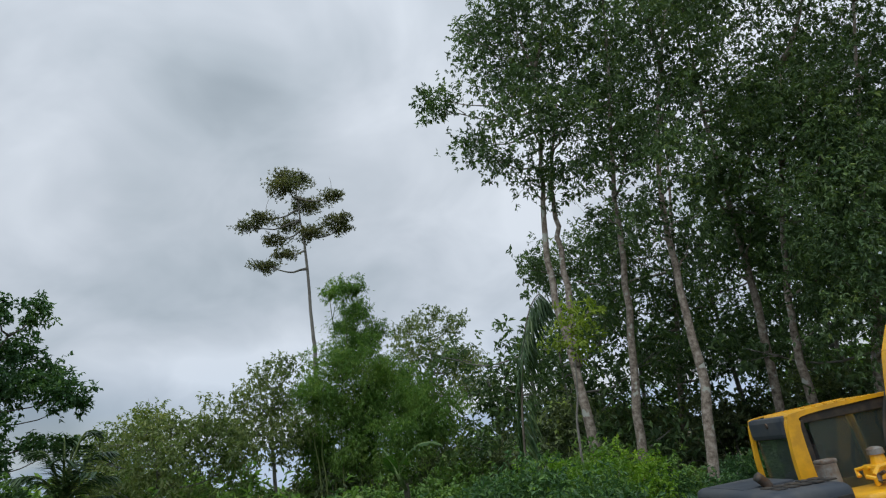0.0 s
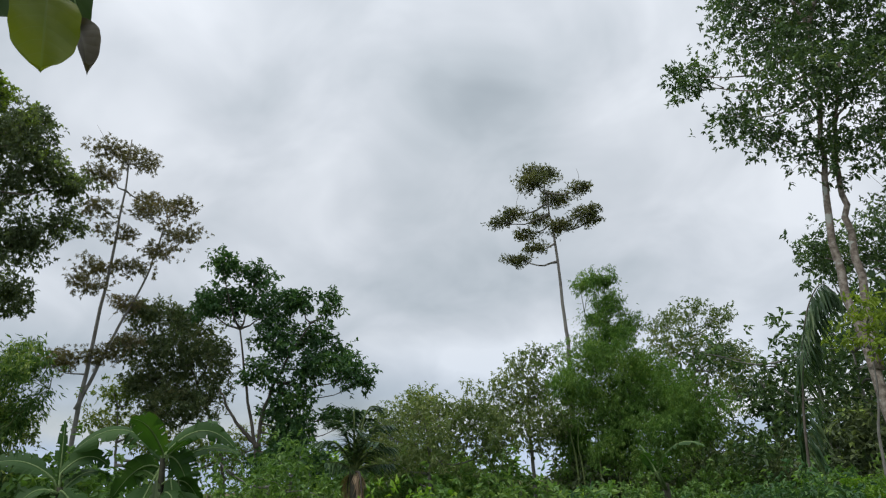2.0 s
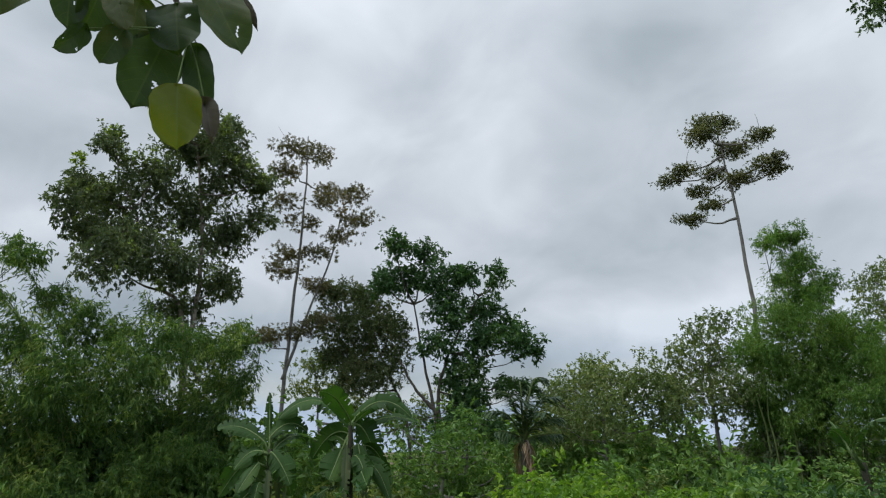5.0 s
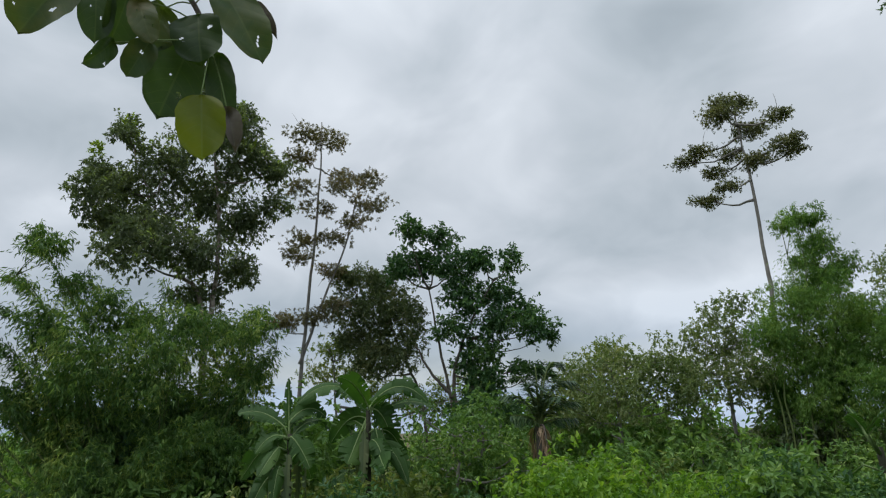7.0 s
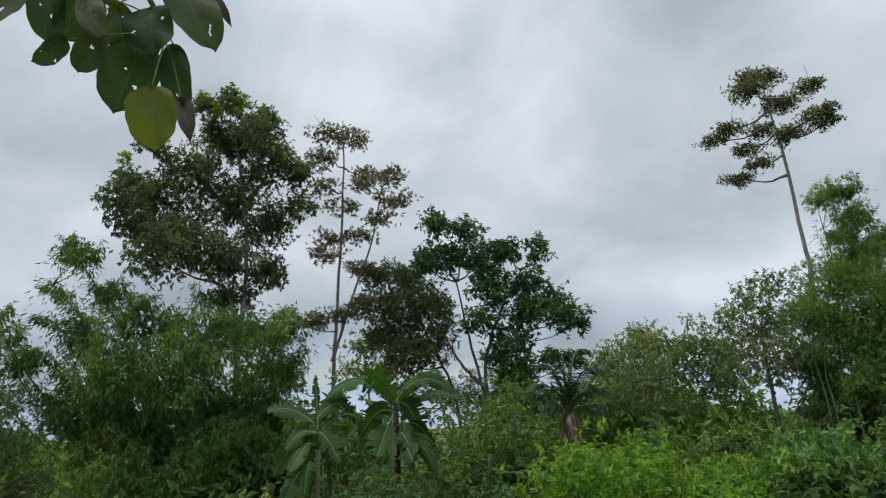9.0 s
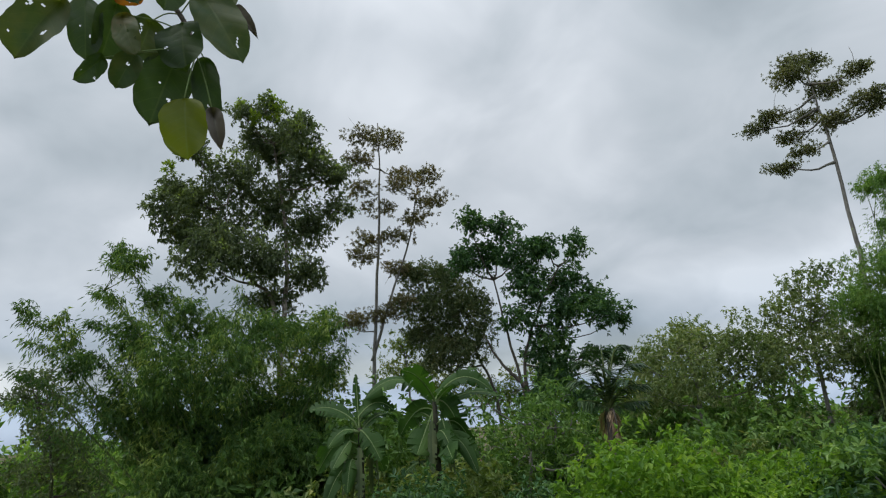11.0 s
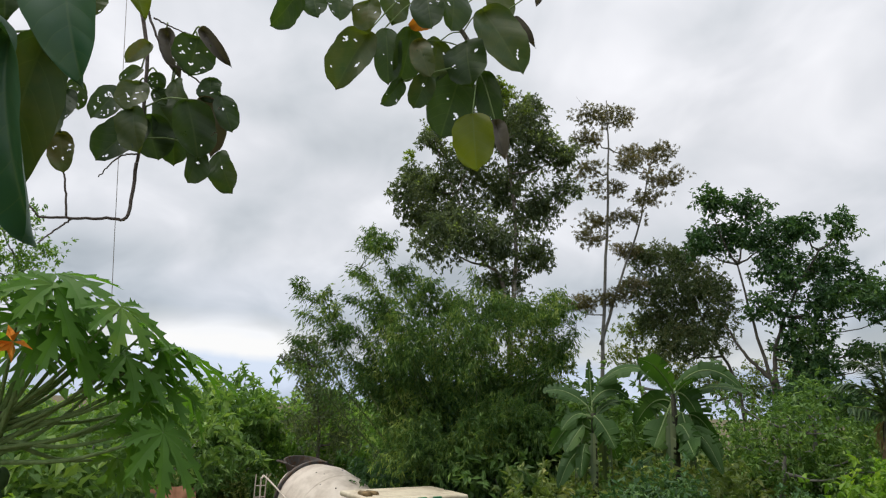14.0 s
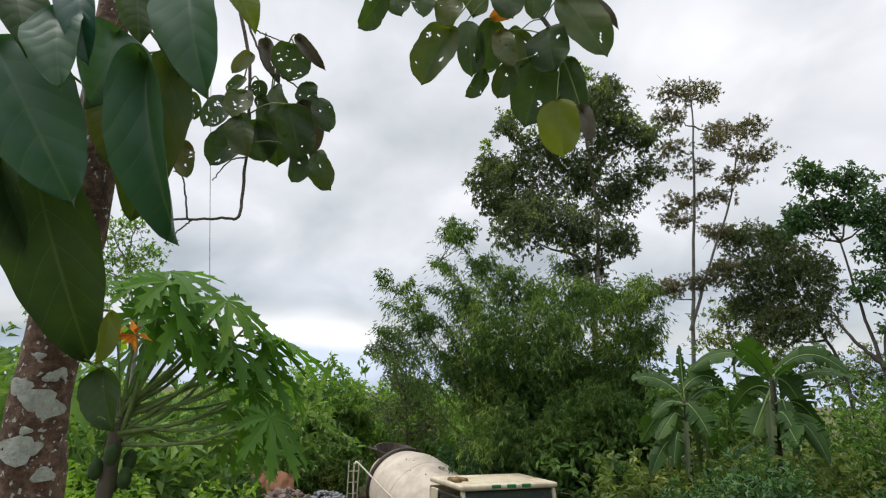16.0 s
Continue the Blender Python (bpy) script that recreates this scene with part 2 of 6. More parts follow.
h_b.inputs["Base Color"].default_value, h_b.inputs["Roughness"].default_value = (0.10, 0.13, 0.14, 1), 0.02
h_b.inputs["Transmission Weight"].default_value, h_b.inputs["IOR"].default_value = 0.6, 1.9
glass_dark, g_nt, g_b, g_o = material("glass_dark")
g_b.inputs["Base Color"].default_value, g_b.inputs["Roughness"].default_value = (0.30, 0.36, 0.34, 1), 0.03
g_b.inputs["Transmission Weight"].default_value, g_b.inputs["IOR"].default_value = 0.92, 1.45

soil, s_nt, s_b, s_o = material("soil")
s_n, s_f = noise_node(s_nt, 0.35, 6.0, 0.6), noise_node(s_nt, 9.0, 8.0, 0.7)
s_c = ramp_node(s_nt, s_n.outputs[0], [(0.35, (0.05, 0.075, 0.025)), (0.48, (0.09, 0.11, 0.035)), (0.56, (0.17, 0.09, 0.05)), (0.75, (0.26, 0.14, 0.075))])
s_d = ramp_node(s_nt, s_f.outputs[0], [(0.3, (0.55, 0.55, 0.55)), (0.7, (1.1, 1.1, 1.1))])
s_m = s_nt.nodes.new("ShaderNodeMix")
s_m.data_type, s_m.blend_type = "RGBA", "MULTIPLY"
s_m.inputs[0].default_value = 1.0
s_nt.links.new(s_c.outputs[0], s_m.inputs[6])
s_nt.links.new(s_d.outputs[0], s_m.inputs[7])
s_nt.links.new(s_m.outputs[2], s_b.inputs["Base Color"])
s_b.inputs["Roughness"].default_value = 0.95
bump(s_nt, s_f.outputs[0], s_b, 0.8, 0.06)
red_soil = bark("red_soil", [(0.3, (0.16, 0.07, 0.035)), (0.5, (0.27, 0.12, 0.06)), (0.75, (0.36, 0.19, 0.10))], 1.6)
stone_mix = bark("stone_mix", [(0.3, (0.08, 0.06, 0.05)), (0.5, (0.19, 0.14, 0.115)), (0.75, (0.33, 0.27, 0.24))], 1.3)


# ---- mesh tools ----
def part(name, bm, mat, parent=None, label="", smooth=False):
    me = bpy.data.meshes.new(name)
    bm.to_mesh(me)
    bm.free()
    if smooth:
        me.shade_smooth()
    me.materials.append(mat)
    ob = new(name, me)
    ob.parent = parent
    return tagged(ob, label)


def part_np(name, verts, faces, mat, parent=None, label="", smooth=False):
    me = bpy.data.meshes.new(name)
    me.from_pydata(verts, [], faces)
    me.update()
    if smooth:
        me.shade_smooth()
    me.materials.append(mat)
    ob = new(name, me)
    ob.parent = parent
    return tagged(ob, label)


def thing(name, m, label, category, group="", kind=""):
    ob = new(name)
    ob.empty_display_size = 0.2
    ob.matrix_world = m
    return tagged(ob, label, category, group, kind)


def box(bm, c, s, bevel=0.0, turn=None, segments=2):
    made = bmesh.ops.create_cube(bm, size=1.0)
    m = Matrix.Translation(c) @ (turn or Matrix.Identity(4)) @ Matrix.Diagonal((*s, 1))
    bmesh.ops.transform(bm, matrix=m, verts=made["verts"])
    if bevel:
        edges = list({e for v in made["verts"] for e in v.link_edges})
        bmesh.ops.bevel(bm, geom=edges, offset=bevel, segments=segments, affect="EDGES", profile=0.6)
    return bm


def rod(bm, pts, radii, sides=8):
    """A tapered tube along points."""
    pts = [Vector(p) for p in pts]
    if isinstance(radii, (int, float)):
        radii = [radii] * len(pts)
    rings, side = [], None
    for i, p in enumerate(pts):
        d = (pts[min(i + 1, len(pts) - 1)] - pts[max(i - 1, 0)])
        d = d.normalized() if d.length > 1e-9 else Vector((0, 0, 1))
        ref = side if side and abs(side.dot(d)) < 0.95 else (Vector((1, 0, 0)) if abs(d.x) < 0.9 else Vector((0, 1, 0)))
        side = (ref - d * ref.dot(d)).normalized()
        other = d.cross(side)
        rings.append([bm.verts.new(p + (side * math.cos(a) + other * math.sin(a)) * radii[i]) for a in
                      (2 * math.pi * k / sides for k in range(sides))])
    for a, b in zip(rings, rings[1:]):
        for k in range(sides):
            bm.faces.new((a[k], a[(k + 1) % sides], b[(k + 1) % sides], b[k]))
    bm.faces.new(rings[0][::-1])
    bm.faces.new(rings[-1])
    return bm


def lathe(bm, profile, axis=Matrix.Identity(4), sides=24):
    """Turns (x, radius) pairs about the x axis."""
    rings = [[bm.verts.new(axis @ Vector((x, r * math.cos(2 * math.pi * k / sides), r * math.sin(2 * math.pi * k / sides)))) for k in range(sides)] for x, r in profile]
    for a, b in zip(rings, rings[1:]):
        for k in range(sides):
            bm.faces.new((a[k], b[k], b[(k + 1) % sides], a[(k + 1) % sides]))
    bm.faces.new(rings[0])
    bm.faces.new(rings[-1][::-1])
    return bm


def smooth_line(pts, n):
    """A soft curve through points, n samples."""
    p = [Vector(q) for q in pts]
    p = [p[0] * 2 - p[1]] + p + [p[-1] * 2 - p[-2]]
    out, spans = [], len(p) - 3
    for i in range(n):
        u = i / (n - 1) * spans
        k = min(int(u), spans - 1)
        t = u - k
        a, b, c, d = p[k:k + 4]
        out.append(0.5 * ((2 * b) + (c - a) * t + (2 * a - 5 * b + 4 * c - d) * t * t + (3 * b - a - 3 * c + d) * t ** 3))
    return out


def unit(v):
    return v / (np.linalg.norm(v, axis=1, keepdims=True) + 1e-9)


def leaf_mesh(P, D, N, L, W, droop=0.25, fold=0.18, fine=False):
    """Many small folded leaves: two triangles each, or four with a curved rib."""
    S = unit(np.cross(D, N))
    N = np.cross(S, D)
    L, W = L[:, None], W[:, None]
    mid = P + D * L * 0.42 - N * W * fold
    tip = P + D * L * 0.97 - N * L * droop
    if not fine:
        v = np.stack([P, mid - S * W * 0.5 + N * W * fold * 1.8, tip, mid + S * W * 0.5 + N * W * fold * 1.8], 1).reshape(-1, 3)
        return v, (np.arange(len(P))[:, None, None] * 4 + np.array([[0, 2, 1], [0, 3, 2]])).reshape(-1, 3)
    v = np.stack([P, mid - S * W * 0.5 + N * W * fold, mid, mid + S * W * 0.5 + N * W * fold, tip], 1).reshape(-1, 3)
    f = np.array([[0, 2, 1], [0, 3, 2], [1, 2, 4], [2, 3, 4]])
    return v, (np.arange(len(P))[:, None, None] * 5 + f).reshape(-1, 3)


def clump_leaves(rng, c, r, count, L, W, per=6, flat=0.75, hang=0.35, shell=0.45, spread=0.9):
    """Leaves in sprigs over an uneven lump: centre, radius; per leaves on each sprig."""
    m = max(1, int(count / per))
    d = unit(rng.normal(size=(m, 3)))
    lump = 0.75 + 0.35 * np.sin(d[:, 0] * 3.1 + c[0] * 5) * np.cos(d[:, 2] * 2.7 + c[2] * 3)
    rad = r * lump * rng.uniform(shell ** 3, 1, m) ** (1 / 3) * rng.uniform(0.85, 1.2, m)
    s = np.asarray(c) + d * rad[:, None] * np.array([1, 1, flat])
    axis = unit(d + rng.normal(size=(m, 3)) * 0.5 + np.array([0, 0, 0.1]))
    P = np.repeat(s, per, 0)
    A = np.repeat(axis, per, 0)
    n = len(P)
    D = unit(A * 0.55 + rng.normal(size=(n, 3)) * spread - np.array([0, 0, hang]))
    P = P + A * rng.uniform(-0.5, 0.5, (n, 1)) * L * 1.2
    N = unit(rng.normal(size=(n, 3)) * 0.6 + np.array([0, 0, 1.0]))
    k = rng.uniform(0.65, 1.2, n)
    return P, D, N, L * k, W * k * rng.uniform(0.8, 1.15, n)


def lobed_leaves(rng, c, r, count, L, W, per=6, flat=0.75, hang=0.35, shell=0.3, spread=0.9, tight=1.0):
    """A crown lump made of smaller dense lobes, with gaps and a scalloped edge between them."""
    k = int(7 + 10 * r)
    d = unit(rng.normal(size=(k, 3)) + np.array([0, 0, 0.15]))
    at = np.asarray(c) + d * (r * rng.uniform(0.2, 0.85, (k, 1))) * np.array([1, 1, flat])
    size = r * rng.uniform(0.36, 0.62, k) * tight
    share = size ** 2 / np.sum(size ** 2)
    lobes = [clump_leaves(rng, p, q, count * 0.78 * w, L, W, per, max(flat, 0.55), hang, shell, spread) for p, q, w in zip(at, size, share)]
    return gather(lobes + [clump_leaves(rng, c, r * 1.05, count * 0.22, L, W, per, flat, hang, 0.3, spread)])


def gather(parts):
    return [np.concatenate([p[i] for p in parts]) for i in range(5)]


# ---- ground ----
def step(a, b, v):
    q = min(1, max(0, (v - a) / (b - a)))
    return q * q * (3 - 2 * q)


def ground_z(x, y):
    r = math.hypot(x, y)
    k = 1.4 + 1.7 * min(1, max(0, -x / (r + 1e-6)))
    return -k * step(1.5, 10, r) - 10 * step(22, 160, r) - 10 * step(200, 1500, r)


def build_ground():
    radii = [0.0, 0.6, 1.2] + [1.2 * 1.085 ** i for i in range(1, 98)]
    n, v, f = 120, [(0, 0, ground_z(0, 0))], []
    for r in radii[1:]:
        for k in range(n):
            a = 2 * math.pi * k / n
            x, y = r * math.cos(a), r * math.sin(a)
            wob = noise.noise(Vector((x * 0.35, y * 0.35, 0))) * 0.16 * step(1, 5, r) + noise.noise(Vector((x * 0.02, y * 0.02, 3))) * 3.0 * step(40, 150, r)
            v.append((x, y, ground_z(x, y) + wob))
    for k in range(n):
        f.append((0, 1 + k, 1 + (k + 1) % n))
    for i in range(len(radii) - 2):
        for k in range(n):
            a, b = 1 + i * n + k, 1 + i * n + (k + 1) % n
            f.append((a, a + n, b + n, b))
    ob = part_np("ground", v, f, soil, None, "red-brown soil with grass, sloping down into a valley", True)
    tagged(ob, "", "ground", "", "structure")


build_ground()


# ---- trees ----
def stem_part(name, pts, r0, r1, mat, parent, sides=9, samples=16, wob=0.0, rng=None):
    line = smooth_line(pts, samples)
    if wob:
        line = [p + Vector(rng.normal(size=3) * wob) if 0 < i < samples - 1 else p for i, p in enumerate(line)]
    rad = [(r0 + (r1 - r0) * (i / (samples - 1)) ** 0.8) * (1.35 if i == 0 else 1.0) for i in range(samples)]
    part(name, rod(bmesh.new(), line, rad, sides), mat, parent, "", True)
    return line


def tree(name, label, base, az, trunks, clumps, bark_mat, leaf_mat, L, W, density, r_trunk, seed, category="tree",
         flat=0.85, depth=0.55, hang=0.35, per=6, shell=0.45, limb_r=0.035, spread=0.9, fill=1.4, tight=1.0, group="trees on the slope"):
    """A tree: trunks as (sideways, height) lines, crown lumps as (sideways, height, radius); sideways runs along az."""
    rng = np.random.default_rng(seed)
    gz = ground_z(*base)
    top = thing(name, pose(base[0], base[1], gz, 0, 0, az), label, category, group)
    lines = []
    for i, t in enumerate(trunks):
        off = 0.0 if i == 0 else rng.uniform(-0.25, 0.35)
        pts = [(s, off * min(1, j / 3), h) for j, (s, h) in enumerate(t)]
        lines.append(stem_part("trunk", pts, r_trunk * (1 if i == 0 else 0.7), r_trunk * 0.22, bark_mat, top, 10, 22, r_trunk * 0.12, rng))
    every = [p for ln in lines for p in ln[3:]]
    made = []
    mean_r = sum(c[2] for c in clumps) / len(clumps)
    for s, h, r in clumps:
        c = Vector((s, rng.uniform(-1, 1) * depth * (mean_r + r * 0.6), h))
        start = min(every, key=lambda p: (p - c).length + (1.6 * max(0, p.z - c.z + 0.5 * r) if flat > 0.5 else 0.6 * abs(p.z - c.z)))
        bend = start.lerp(c, 0.5) + Vector((0, 0, -0.12 * (c - start).length))
        if (c - start).length > 0.25:
            stem_part("limb", [start, bend, c], limb_r * (0.5 + r), limb_r * 0.3, bark_mat, top, 6, 7, 0.02, rng)
            for _ in range(2):
                e = c + Vector(rng.normal(size=3) * r * 0.5)
                stem_part("twig", [bend.lerp(c, 0.5), c.lerp(e, 0.4), e], limb_r * 0.35, limb_r * 0.12, bark_mat, top, 4, 5)
        made.append(lobed_leaves(rng, c, r * fill, density * r * r / (L * W), L, W, per, flat, hang, shell, spread, tight))
    v, f = leaf_mesh(*gather(made))
    part_np("crown", v, f.tolist(), leaf_mat, top)
    return top


SEED = [100]


def seed():
    SEED[0] += 1
    return SEED[0]


def tall_tree(base, az, trunks, clumps, bk, lf, style):
    return tree("forest_tree", "tall forest tree with pale lichened trunk and dark leaves", base, az, trunks, clumps, bk, lf, 0.135, 0.06, 15, 0.15, seed(), depth=0.8, limb_r=0.03, fill=1.3)


def umbrella_tree(base, az, trunks, clumps, bk, lf, style):
    return tree("umbrella_tree", "slender leaning tree with flat tiers of small leaves", base, az, trunks, clumps, bk, lf, 0.085, 0.042, 22, 0.12, seed(), fill=1.3, tight=1.0, flat=0.34, depth=0.9, hang=0.1, limb_r=0.05)


def bush_tree(base, az, trunks, clumps, bk, lf, style):
    d = 17 if style == "round" else 12
    return tree("bushy_tree", "low bushy tree with small green leaves on the slope", base, az, trunks, clumps, bk, lf, 0.12, 0.056, d, 0.08, seed(), depth=0.8)


def sapling(base, az, trunks, clumps, bk, lf, style):
    return tree("sapling", "young tree with yellow-green leaves beside pale trunks", base, az, trunks, clumps, bk, lf, 0.15, 0.07, 12, 0.04, seed(), depth=0.6)


def mid_tree(base, az, trunks, clumps, bk, lf, style):
    top = tree("broadleaf_tree", "tall broadleaf tree with drooping leaves and fresh green tips", base, az, trunks, clumps, bk, lf, 0.135, 0.06, 40, 0.12, seed(), depth=0.8, hang=0.8, fill=1.36)
    rng = np.random.default_rng(seed())
    for s, h, r in clumps:
        if h + r > 13.3 or (h > 12 and s < -2.5):
            c = (s + rng.uniform(-0.1, 0.1), rng.uniform(-0.9, -0.2), h + r * 0.55)
            v, f = leaf_mesh(*clump_leaves(rng, c, 0.30, 180, 0.12, 0.06, 8, 0.9, -0.2, 0.2))
            part_np("young_shoot", v, f.tolist(), leaf_lime, top, "fresh lime-green shoot tip")
    return top


def feather_tree(base, az, trunks, clumps, bk, lf, style):
    return tree("feathery_tree", "thin grey tree with sparse feathery brownish leaves", base, az, trunks, clumps, bk, lf, 0.085, 0.022, 19, 0.085, seed(), depth=0.8, flat=0.5, hang=0.1, per=16, limb_r=0.03, spread=0.5, fill=1.45, tight=0.9)


def brown_tree(base, az, trunks, clumps, bk, lf, style):
    return tree("brownish_tree", "spreading tree with dull olive-brown leaves", base, az, trunks, clumps, bk, lf, 0.125, 0.055, 44, 0.10, seed(), depth=0.8, fill=1.5)


def dark_tree(base, az, trunks, clumps, bk, lf, style):
    return tree("dark_tree", "dark green tree with forked trunk and dense leaf clumps", base, az, trunks, clumps, bk, lf, 0.15, 0.074, 46, 0.11, seed(), depth=0.8, hang=0.2, fill=1.45)


def bamboo_clump(base, az, trunks, clumps, lf, stems=3, fine=1.0, density=20, bare=8):
    """Arching culms with leaf sprays along their tips, thin side shoots and narrow hanging leaves."""
    rng = np.random.default_rng(seed())
    gz = ground_z(*base)
    top = thing("bamboo_clump", pose(base[0], base[1], gz, 0, 0, az), "clump of arching green bamboo with narrow leaves", "bamboo", "bamboo on the slope")
    lines = []
    for t in trunks:
        for k in range(stems):
            off, dx = rng.uniform(-1.0, 1.0), rng.uniform(-0.45, 0.45) * min(k, 1)
            pts = [(s + dx * (0.5 + 0.5 * j / len(t)), off * (0.4 + 0.6 * j / len(t)), h * (1 - 0.09 * k)) for j, (s, h) in enumerate(t)]
            lines.append(stem_part("culm", pts, 0.045, 0.007, culm_green, top, 7, 18))
    every = [p for ln in lines for p in ln[2:]]
    made = []
    L, W = 0.18 * fine, 0.028 * fine
    for ln in lines:
        fine_line = smooth_line(ln[bare:], 60)
        P = np.repeat(np.array([tuple(p) for p in fine_line]), 9, 0)
        n = len(P)
        side = rng.normal(size=(n, 3))
        P = P + side * np.array([0.14, 0.14, 0.10]) * rng.uniform(0.2, 1.6, (n, 1))
        D = unit(side * np.array([0.6, 0.6, 0.3]) + np.array([-0.35, 0, -0.75]))
        k = rng.uniform(0.7, 1.25, n)
        made.append((P, D, unit(rng.normal(size=(n, 3)) + np.array([0, 0, 0.8])), L * k, W * k))
    for s, h, r in clumps:
        c = Vector((s, rng.uniform(-1, 1) * (0.5 + r), h))
        start = min(every, key=lambda p: (p - c).length)
        for _ in range(3):
            e = c + Vector(rng.normal(size=3) * r * 0.5)
            stem_part("shoot", [start, start.lerp(e, 0.5) + Vector((0, 0, 0.08)), e], 0.012, 0.004, culm_green, top, 4, 6)
        made.append(lobed_leaves(rng, c, r * 1.25, density * r * r / (L * W), L, W, 8, 0.9, 0.8, 0.2, 0.55, 1.05))
    v, f = leaf_mesh(*gather(made), droop=0.3)
    part_np("foliage", v, f.tolist(), lf, top)
    return top


tall_tree((2.12, 15.86), -10.2, [[(0.0, -0.2), (-0.0, 2.74), (-0.01, 4.62), (-0.18, 6.24), (-0.12, 8.08), (0.08, 9.51), (0.32, 11.19), (0.53, 13.17)], [(-0.01, 4.62), (0.18, 6.77), (0.26, 8.48), (0.4, 9.94), (0.94, 11.93)]],
    [(-2.63, 13.21, 0.55), (-2.23, 12.14, 0.6), (-1.28, 15.58, 0.48), (-0.87, 14.28, 0.88), (-1.71, 11.64, 0.66), (0.17, 14.87, 1.26), (-0.43, 12.88, 1.19), (-1.01, 10.46, 0.72), (0.05, 11.44, 1.22), (0.87, 13.65, 1.39), (0.45, 9.42, 0.7), (0.96, 10.84, 0.96), (-0.22, 9.58, 0.62), (1.43, 16.55, 2.09)],
    bark_pale, leaf_forest, 'tall')
tall_tree((3.40, 16.66), -14.0, [[(-0.03, -0.2), (0.0, 2.44), (0.3, 4.63), (0.63, 7.01), (0.87, 9.1), (1.46, 12.58), (2.14, 16.69)]],
    [(1.54, 14.35, 1.57), (1.48, 12.19, 1.4), (0.61, 10.77, 1.01), (1.35, 9.85, 1.16), (0.71, 12.83, 1.06), (2.06, 10.89, 0.94), (0.56, 8.75, 0.73), (2.15, 17.13, 2.41)],
    bark_pale, leaf_forest, 'tall')
tall_tree((4.37, 14.87), -19.1, [[(-0.03, -0.2), (0.0, 1.71), (0.29, 3.72), (0.32, 5.28), (0.38, 7.1), (0.58, 9.01), (1.02, 10.82), (1.92, 13.64)]],
    [(1.24, 12.65, 1.49), (1.17, 10.6, 1.25), (1.05, 8.71, 0.97), (-0.05, 7.81, 0.81), (2.12, 11.59, 1.13), (0.85, 7.12, 0.73), (2.12, 15.08, 1.97)],
    bark_pale, leaf_forest, 'tall')
tall_tree((7.40, 17.50), -25.1, [[(-0.02, -0.2), (0.0, 2.45), (0.23, 5.74), (0.28, 8.07), (0.35, 10.41), (0.4, 12.15), (0.81, 16.45)]],
    [(1.32, 14.41, 1.61), (1.13, 11.84, 1.43), (1.37, 9.85, 1.47), (-0.12, 8.91, 0.99), (0.69, 7.94, 1.07), (2.22, 12.35, 1.35), (-0.31, 7.03, 0.88)],
    bark_pale, leaf_forest, 'tall')
tall_tree((7.66, 16.29), -27.5, [[(-0.01, -0.2), (0.0, 2.9), (0.1, 4.55), (0.34, 6.29), (0.82, 8.21), (1.78, 11.82)]],
    [(2.36, 12.85, 1.88), (2.07, 10.43, 1.69), (1.74, 8.37, 1.55), (0.67, 6.97, 1.18), (1.5, 6.27, 1.34), (0.74, 4.99, 0.99), (3.41, 14.99, 2.39)],
    bark_pale, leaf_forest, 'tall')
tall_tree((8.67, 15.20), -32.0, [[(-0.04, -0.2), (0.0, 2.92), (0.43, 4.67), (0.85, 6.8), (1.59, 9.59), (2.37, 12.58)]],
    [(2.51, 11.79, 1.98), (1.74, 9.68, 1.89), (1.42, 7.49, 1.82), (0.54, 6.17, 1.46), (0.53, 4.64, 1.45), (2.81, 9.03, 2.39), (1.87, 5.77, 2.28), (3.41, 13.91, 2.48)],
    bark_pale, leaf_forest, 'tall')
tall_tree((6.30, 22.12), -17.7, [[(-0.06, -0.2), (0.0, 2.79), (0.55, 5.73), (1.25, 9.3), (1.95, 12.98)]],
    [(-3.11, 9.28, 1.09), (-1.74, 9.62, 1.19), (-3.78, 9.21, 0.76), (-0.65, 8.91, 1.29), (-1.4, 7.36, 1.17), (0.48, 7.78, 1.49), (1.28, 6.38, 1.47), (2.12, 5.42, 1.47), (-0.45, 5.53, 1.25), (2.86, 4.9, 1.26), (0.85, 4.7, 1.25), (-2.01, 6.44, 0.84)],
    bark_pale, leaf_forest, 'tall')
umbrella_tree((-6.62, 25.14), 13.3, [[(-0.02, -0.2), (0.0, 3.39), (0.18, 7.63), (0.16, 9.52), (0.11, 12.54), (0.03, 13.74), (-0.1, 15.53)]],
    [(-0.65, 16.07, 0.62), (0.11, 16.02, 0.57), (-0.5, 15.14, 0.76), (0.37, 15.07, 0.76), (1.44, 14.8, 0.56), (-2.25, 13.91, 0.5), (-1.54, 14.26, 0.6), (-0.57, 14.05, 0.55), (1.44, 13.63, 0.65), (0.61, 13.29, 0.65), (1.73, 13.34, 0.4), (-1.1, 13.42, 0.55), (-1.53, 12.1, 0.59), (-0.68, 12.29, 0.49)],
    bark_grey, leaf_olive, 'flat')
bush_tree((-2.24, 27.91), 3.1, [[(-0.02, -0.2), (0.0, 3.85), (0.2, 6.19), (0.35, 8.17)]],
    [(-0.69, 8.94, 0.64), (0.36, 9.2, 0.56), (1.31, 8.69, 0.77), (-0.46, 7.76, 1.02), (0.74, 7.36, 1.14), (1.84, 7.23, 0.89), (2.01, 5.98, 1.01), (0.05, 5.97, 1.26)],
    bark_grey, leaf_grey, 'round')
